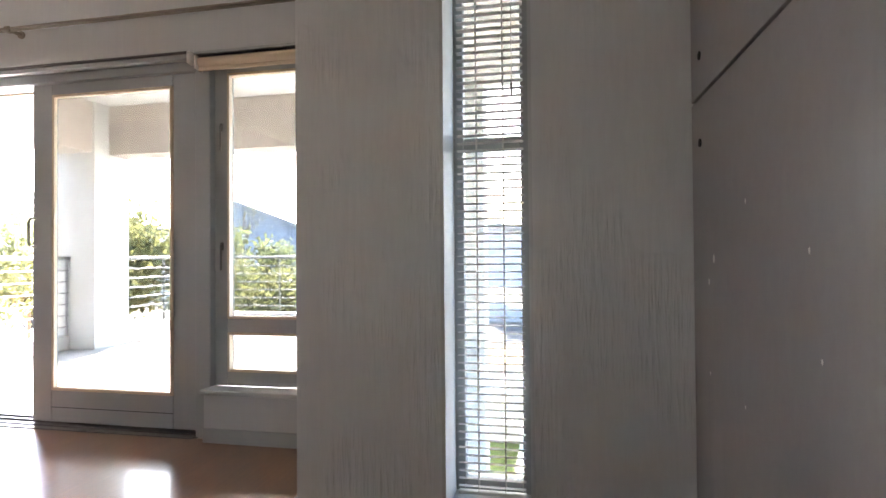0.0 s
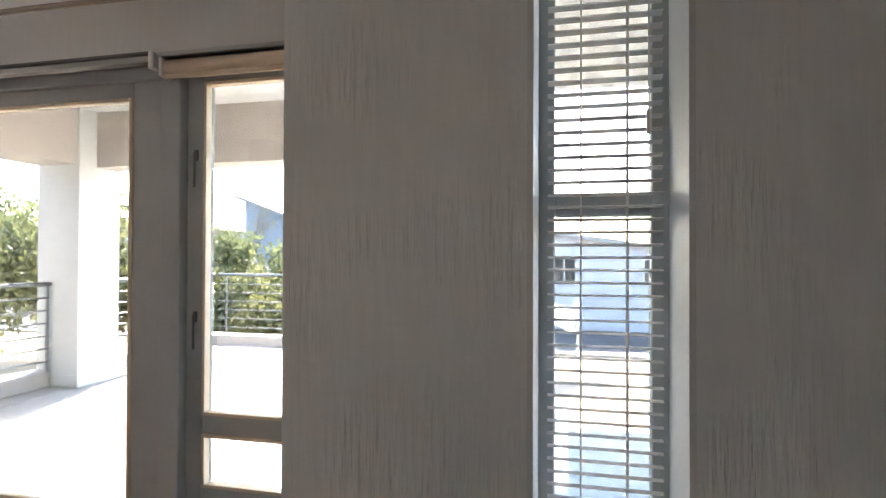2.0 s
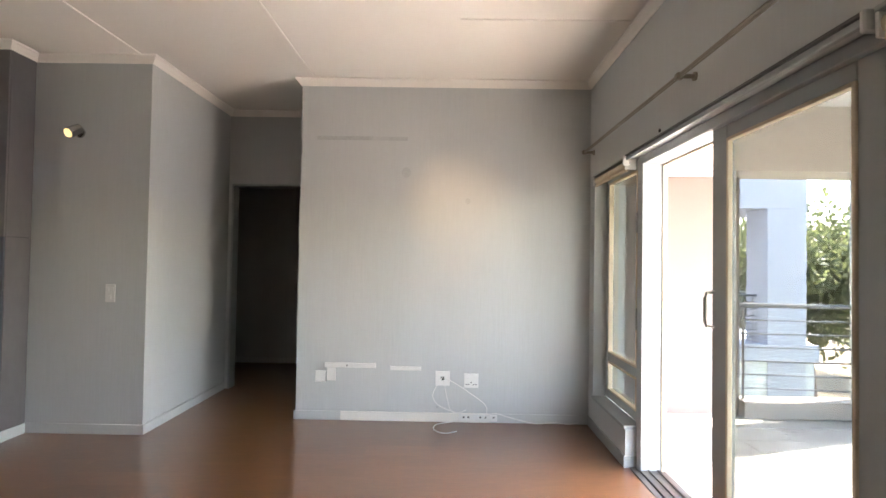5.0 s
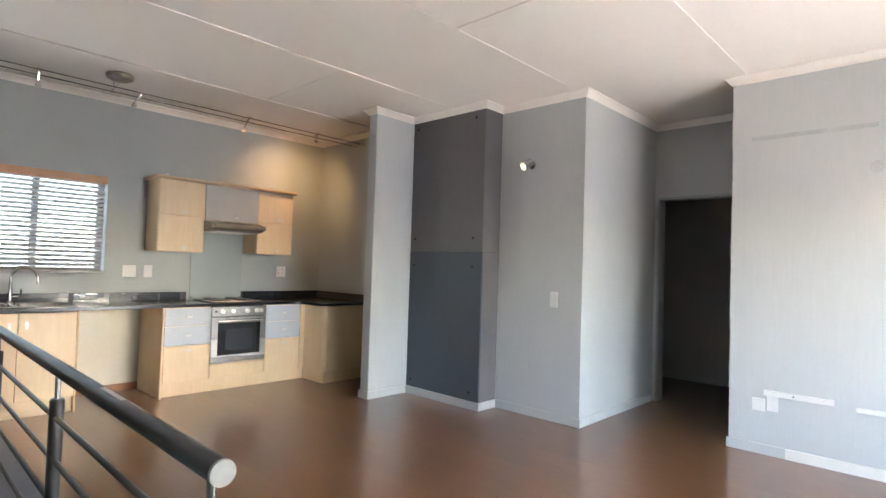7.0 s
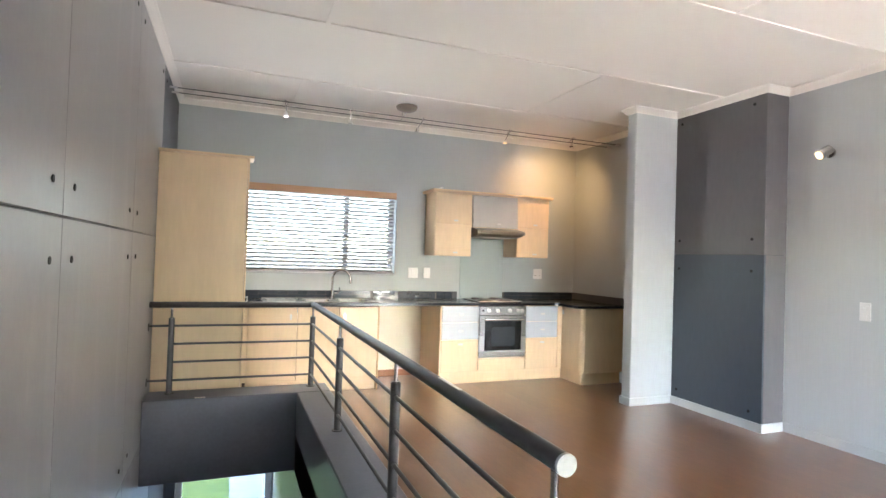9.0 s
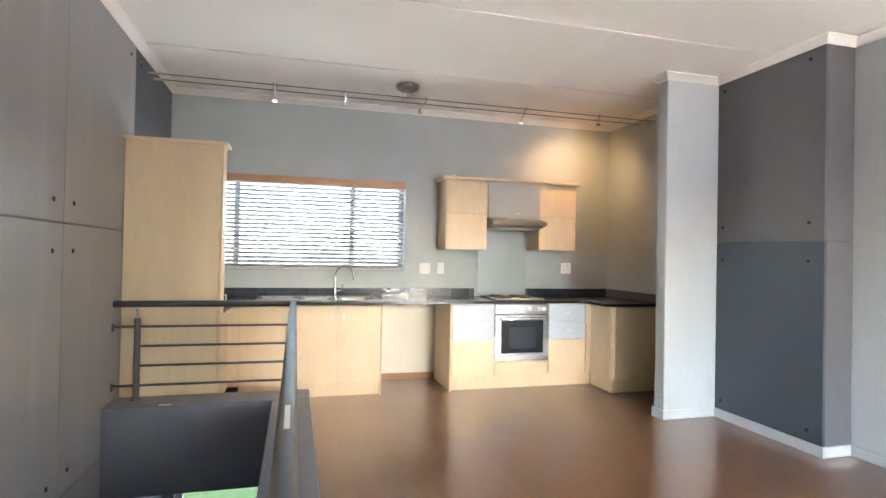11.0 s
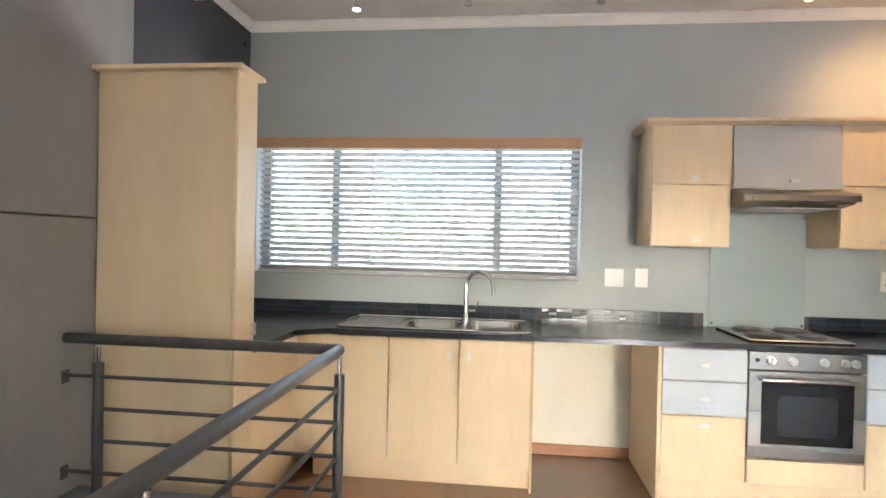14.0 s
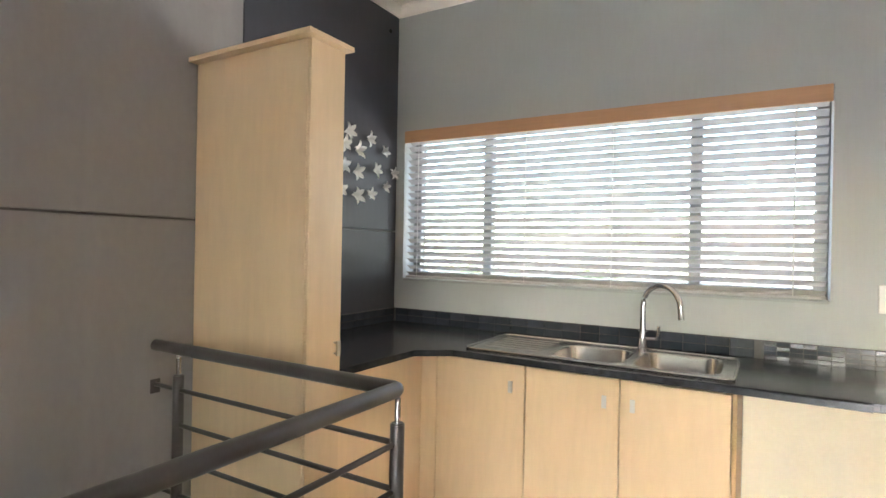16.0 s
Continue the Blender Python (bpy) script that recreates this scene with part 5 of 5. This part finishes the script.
setting("pavement", boxes((-120, 120, -29.0, -28.0, LOW - 0.1, LOW + 0.08)), PAVING, "paved sidewalk with a kerb")
setting("driveway", boxes((-20, 60, -28.0, -16.0, LOW - 0.019, LOW - 0.002)), SAND, "paved yard")
gw = setting("garden_wall", boxes((0.93, 9.0, -15.9, -15.7, LOW, LOW + 1.25), (0.74, 0.93, -15.9, -12.3, LOW, LOW + 1.25), (0.70, 0.93, -12.3, -8.2, LOW, LOW + 1.05), (-10, 0.74, -14.7, -14.5, LOW, LOW + 1.22), bevel=0.01), STUCCO_W, "white plastered garden wall")
part("coping", boxes((0.72, 9.02, -15.92, -15.68, LOW + 1.25, LOW + 1.29), (-10, 0.72, -14.72, -14.48, LOW + 1.22, LOW + 1.26), bevel=0.008), STUCCO_W, gw)
setting("wall_back_garden", boxes((-20, 14, 12.0, 12.2, LOW, LOW + 2.4)), STUCCO_W, "pale boundary wall behind the house")


def house(name, label, x0, x1, y0, y1, z1, rise, material, windows=(), roof=ROOF, over=0.5):
    """A house with a single-pitch roof rising along x, and openings on its +y face."""
    t = thing(name, ((x0 + x1) / 2, (y0 + y1) / 2, LOW), label, "house")
    part("wall", prism(bmesh.new(), [(x0, LOW), (x1, LOW), (x1, z1 + rise), (x0, z1)], "y", y0, y1), material, t)
    g = rise / (x1 - x0)
    part("roof", prism(bmesh.new(), [(x0 - over, z1 - g * over), (x1 + over, z1 + rise + g * over), (x1 + over, z1 + rise + g * over + 0.22), (x0 - over, z1 - g * over + 0.22)], "y", y0 - over, y1 + over), roof, t)
    for wx, wz, ww, wh in windows:
        wn_ = part("window", boxes((wx, wx + ww, y1 - 0.02, y1 + 0.05, wz, wz + wh), bevel=0.01), WHITE, t, "white framed window")
        part("pane", boxes((wx + 0.06, wx + ww / 2 - 0.03, y1 + 0.05, y1 + 0.06, wz + 0.06, wz + wh - 0.06), (wx + ww / 2 + 0.03, wx + ww - 0.06, y1 + 0.05, y1 + 0.06, wz + 0.06, wz + wh - 0.06)), CAR_GLASS, wn_)
        part("sill", boxes((wx - 0.06, wx + ww + 0.06, y1 - 0.02, y1 + 0.12, wz - 0.08, wz)), WHITE, wn_)
    return t


house("house", "blue-grey house with a single-pitch metal roof", 10.5, 21.3, -50, -37, 0.75, 4.0, STUCCO_B, ((13, -1.6, 1.6, 1.3), (18, 0.6, 1.4, 1.2)))
house("house", "pale lavender house across the street", -9.0, 4.4, -48, -36, 0.9, 1.9, STUCCO_L, ((0.27, -0.2, 1.3, 1.45), (-4.5, -0.2, 1.3, 1.3)))
house("house", "white house beyond the trees", 30, 46, -62, -50, 3.2, 1.2, STUCCO_W, ((33, 0, 1.6, 1.4), (38, 0, 1.6, 1.4)))

# next-door wing with its own terrace column and balustrade
nd = thing("neighbour_wing", (12, -10, LOW), "pale lavender wing of the next house with a terrace", "house")
part("wall", boxes((11.0, 18.0, -9.2, -2.0, LOW, 3.6)), STUCCO_L, nd)
part("column", boxes((10.6, 11.3, -12.4, -11.7, LOW, 2.4), bevel=0.01), STUCCO_L, nd)
part("column", boxes((14.2, 14.9, -12.4, -11.7, LOW, 2.4), bevel=0.01), STUCCO_L, nd)
part("base", boxes((10.62, 18.0, -12.55, -9.2, LOW, -0.35)), STUCCO_W, nd)
part("beam", boxes((10.6, 18.0, -12.4, -9.2, 2.4, 3.6)), STUCCO_L, nd)
part("terrace_slab", boxes((10.56, 18.0, -12.6, -9.2, -0.35, -0.05)), STUCCO_L, nd)
terrace_rail("balustrade", (11.3, -12.05), (14.2, -12.05), -0.05, 3, "grey steel balustrade of the next house")
terrace_rail("balustrade", (10.95, -9.25), (10.95, -11.7), -0.05, 3, "grey steel balustrade beside the next house")

# white tensile carport on slim steel struts
cp = thing("carport", (2.8, -24.5, LOW), "white tensile canvas carport on slim steel struts", "carport")
bm = bmesh.new()
grid = []
for i in range(15):
    u_ = i / 14
    x = 0.5 + 5.2 * u_
    row_ = []
    for j in range(9):
        v_ = j / 8
        arch = -0.55 * (2 * u_ - 1) ** 2
        scallop = 0.22 * math.sin(math.pi * u_)
        y = -26.6 + (2.9 - scallop) * v_
        row_.append(bm.verts.new((x, y, -0.25 + arch - 1.0 * max(0, v_ - 0.35) ** 1.6 + (scallop if j == 8 else 0) * 0.6)))
    grid.append(row_)
for r0, r1 in zip(grid, grid[1:]):
    for j in range(8):
        bm.faces.new((r0[j], r0[j + 1], r1[j + 1], r1[j]))
bmesh.ops.solidify(bm, geom=bm.faces[:], thickness=0.015)
part("canopy", bm, CANVAS, cp, "white stretched canvas")
for x in (0.55, 5.65):
    part("post", tubes(((x - 0.15, -25.2, LOW), (x - 0.15, -25.2, -0.35), 0.045), sides=10), RAIL_CAP, cp)
    part("strut", tubes(((x - 0.15, -25.2, -0.4), (x + 0.75, -24.0, -1.0), 0.025), sides=8), RAIL_CAP, cp)
    part("strut", tubes(((x - 0.15, -25.2, -0.9), (x + 0.55, -24.4, -1.1), 0.02), sides=8), RAIL_CAP, cp)


def tree(at, height, spread, seed, leaf, label, bare=False, stems=1):
    """A trunk that forks into limbs, and a ragged crown of small leaves in clumps round the limb ends."""
    r = random.Random(seed)
    base = Vector(at)
    t = thing("tree", base, label, "tree")
    bm = bmesh.new()
    fork = base + Vector((r.uniform(-0.2, 0.2), r.uniform(-0.2, 0.2), height * (0.3 if bare else 0.22)))
    tube(bm, base, fork, 0.035 * height / 2.2, 10, 0.028 * height / 2.2)
    tips = []
    for k in range(9):
        a = 2 * math.pi * k / 9 + r.uniform(-0.3, 0.3)
        rad = spread * r.uniform(0.45, 0.85)
        mid = fork + Vector((math.cos(a) * rad * 0.45, math.sin(a) * rad * 0.45, height * r.uniform(0.15, 0.28)))
        tip = fork + Vector((math.cos(a) * rad, math.sin(a) * rad, height * r.uniform(0.25, 0.68)))
        tube(bm, fork, mid, 0.016 * height / 2.2, 7, 0.010 * height / 2.2)
        tube(bm, mid, tip, 0.010 * height / 2.2, 6, 0.003)
        tips += [mid, tip]
        for j in range(3 if not bare else 9):
            q = mid.lerp(tip, r.uniform(0.2, 1)) + Vector((r.gauss(0, 1), r.gauss(0, 1), r.uniform(0.2, 1.2))) * spread * 0.22
            tube(bm, mid.lerp(tip, r.uniform(0.2, 0.8)), q, 0.004 * height / 2.2, 5, 0.0015)
            tips.append(q)
    tips.append(fork + Vector((0, 0, height * 0.7)))
    part("trunk", bm, BARK, t)
    n = 260 if bare else 9000
    verts, faces = [], []
    for _ in range(n):
        c = r.choice(tips)
        d = Vector((r.gauss(0, 1), r.gauss(0, 1), r.gauss(0, 0.8))) * spread * (0.2 if not bare else 0.12)
        p = c + d
        if p.z < base.z + 0.25:
            continue
        s = r.uniform(0.13, 0.26) * (0.6 if bare else 1.0) * (spread / 2.4) ** 0.5
        m = Euler((r.uniform(0, 6.3), r.uniform(0, 6.3), r.uniform(0, 6.3))).to_matrix()
        i = len(verts)
        verts += [p + m @ Vector(v) * s for v in ((-0.5, 0, 0), (0, 0.32, 0.12), (0.6, 0, 0), (0, -0.32, 0.12))]
        faces.append((i, i + 1, i + 2, i + 3))
    me = bpy.data.meshes.new("crown")
    me.from_pydata(verts, [], faces)
    me.materials.append(leaf)
    ob = new("crown", me)
    ob.parent = t
    ob.matrix_parent_inverse = Matrix.Translation(base).inverted()
    return t


rs = random.Random(21)
for k, (x, y, h, s, lf) in enumerate(((8.3, -19.4, 3.3, 1.5, 1), (10.9, -20.6, 4.7, 1.8, 0), (14.8, -19.6, 5.8, 2.3, 1), (18.0, -17.5, 6.0, 2.8, 0), (21.5, -15.5, 6.2, 2.9, 0), (26, -13, 6.4, 3.0, 0),
                                     (13.2, -24.0, 4.2, 1.6, 1), (30, -22, 6.5, 3.2, 0), (22, -23.5, 5.6, 2.7, 1), (7.2, -44, 5.0, 2.2, 0), (-9, -38, 6.0, 3.0, 0), (38, -16, 7.5, 3.4, 0))):
    tree((x, y, LOW), h, s, 100 + k, (LEAF, LEAF_Y)[lf], "leafy green garden tree" if lf == 0 else "yellow-green leafy tree in the yard")
tree((17.8, -31.5, LOW), 8.2, 2.6, 77, LEAF_Y, "half-bare tree with thin twigs", bare=True)
for k, (x, y, h) in enumerate(((-1.5, 10.5, 3.4), (5.5, 10.6, 3.6), (-5.5, 10.8, 3.4))):
    tree((x, y, LOW), h, 1.6, 300 + k, LEAF, "green shrub against the boundary wall")


def car(at, turn, label):
    t = thing("car", at, label, "car")
    t.rotation_euler = (0, 0, radians(turn))
    m = Matrix.Translation(at) @ Matrix.Rotation(radians(turn), 4, 'Z')

    def put(name, bm, material, parent=t, lab=""):
        bm.transform(m)
        return part(name, bm, material, parent, lab)
    body = prism(bmesh.new(), [(-2.1, 0.25), (2.05, 0.25), (2.1, 0.62), (1.95, 0.8), (1.0, 0.9), (-1.95, 0.95), (-2.12, 0.7)], "y", -0.85, 0.85)
    bmesh.ops.bevel(body, geom=body.edges[:], offset=0.06, segments=2, affect='EDGES')
    bd = put("body", body, CAR_PAINT)
    cab = prism(bmesh.new(), [(-1.75, 0.9), (1.05, 0.88), (0.4, 1.38), (-1.3, 1.42)], "y", -0.74, 0.74)
    bmesh.ops.bevel(cab, geom=cab.edges[:], offset=0.07, segments=2, affect='EDGES')
    put("cabin_glass", cab, CAR_GLASS)
    put("roof", boxes((-1.2, 0.3, -0.66, 0.66, 1.39, 1.45), bevel=0.03), CAR_PAINT)
    for x in (-1.3, 1.3):
        for y in (-0.8, 0.8):
            wh = put("wheel", tubes(((x, y - 0.1, 0.31), (x, y + 0.1, 0.31), 0.31), sides=20), RUBBER)
            put("rim", tubes(((x, y - 0.106, 0.31), (x, y + 0.106, 0.31), 0.19), sides=16), HANDLE, wh)
    for y in (-0.6, 0.6):
        put("headlight", boxes((2.03, 2.11, y - 0.18, y + 0.18, 0.6, 0.74), bevel=0.02), PLASTIC)


car((27.6, -30.4, LOW - 0.006), 8, "silver car parked in the street")
car((34.5, -30.8, LOW - 0.006), 4, "silver car parked further down the street")


# ---- many small pieces: terrace tiles and floor planks ----
tt = bpy.data.objects["terrace_slab"]
tile_big = mesh_of("tile", boxes((0.002, 0.498, 0.002, 0.498, -0.016, 0.0), bevel=0.0015), TERRACE)
x = 1.585
while x < 5.6:
    y = -12.27
    while y < -7.5:
        if not (x > 5.0 and -10.3 < y < -9.2):
            piece("tile", tile_big, tt, Matrix.Translation((x, y, -0.019)))
        y += 0.5
    x += 0.5
plank_me = {}


def lay_planks(x0, x1, y0, y1, width=0.192, length=1.285):
    rows__ = int(math.ceil((x1 - x0) / width))
    rp = random.Random(int(x0 * 100 + y0 * 10) + 7)
    for i in range(rows__):
        a, b = x0 + i * width, min(x0 + (i + 1) * width, x1)
        y = y0 - rp.uniform(0, length * 0.9)
        while y < y1:
            c, d = max(y, y0), min(y + length, y1)
            if d - c > 0.02:
                key = (round(b - a, 3), round(d - c, 3))
                if key not in plank_me:
                    plank_me[key] = mesh_of("plank", boxes((0.0, key[0], 0.0, key[1], -0.012, 0.0)), PLANK)
                piece("plank", plank_me[key], floor, Matrix.Translation((a, c, 0)))
            y += length


lay_planks(KX, 4.885, -3.68, 0.0)
lay_planks(KX, PX, -7.19, -3.68)
lay_planks(0.0, KX, -6.465, TOPY)
lay_planks(0.0, KX, KY0, 0.0)
lay_planks(PX, 7.8, -4.70, -3.68)
lay_planks(6.5, 7.8, -3.68, -2.3)
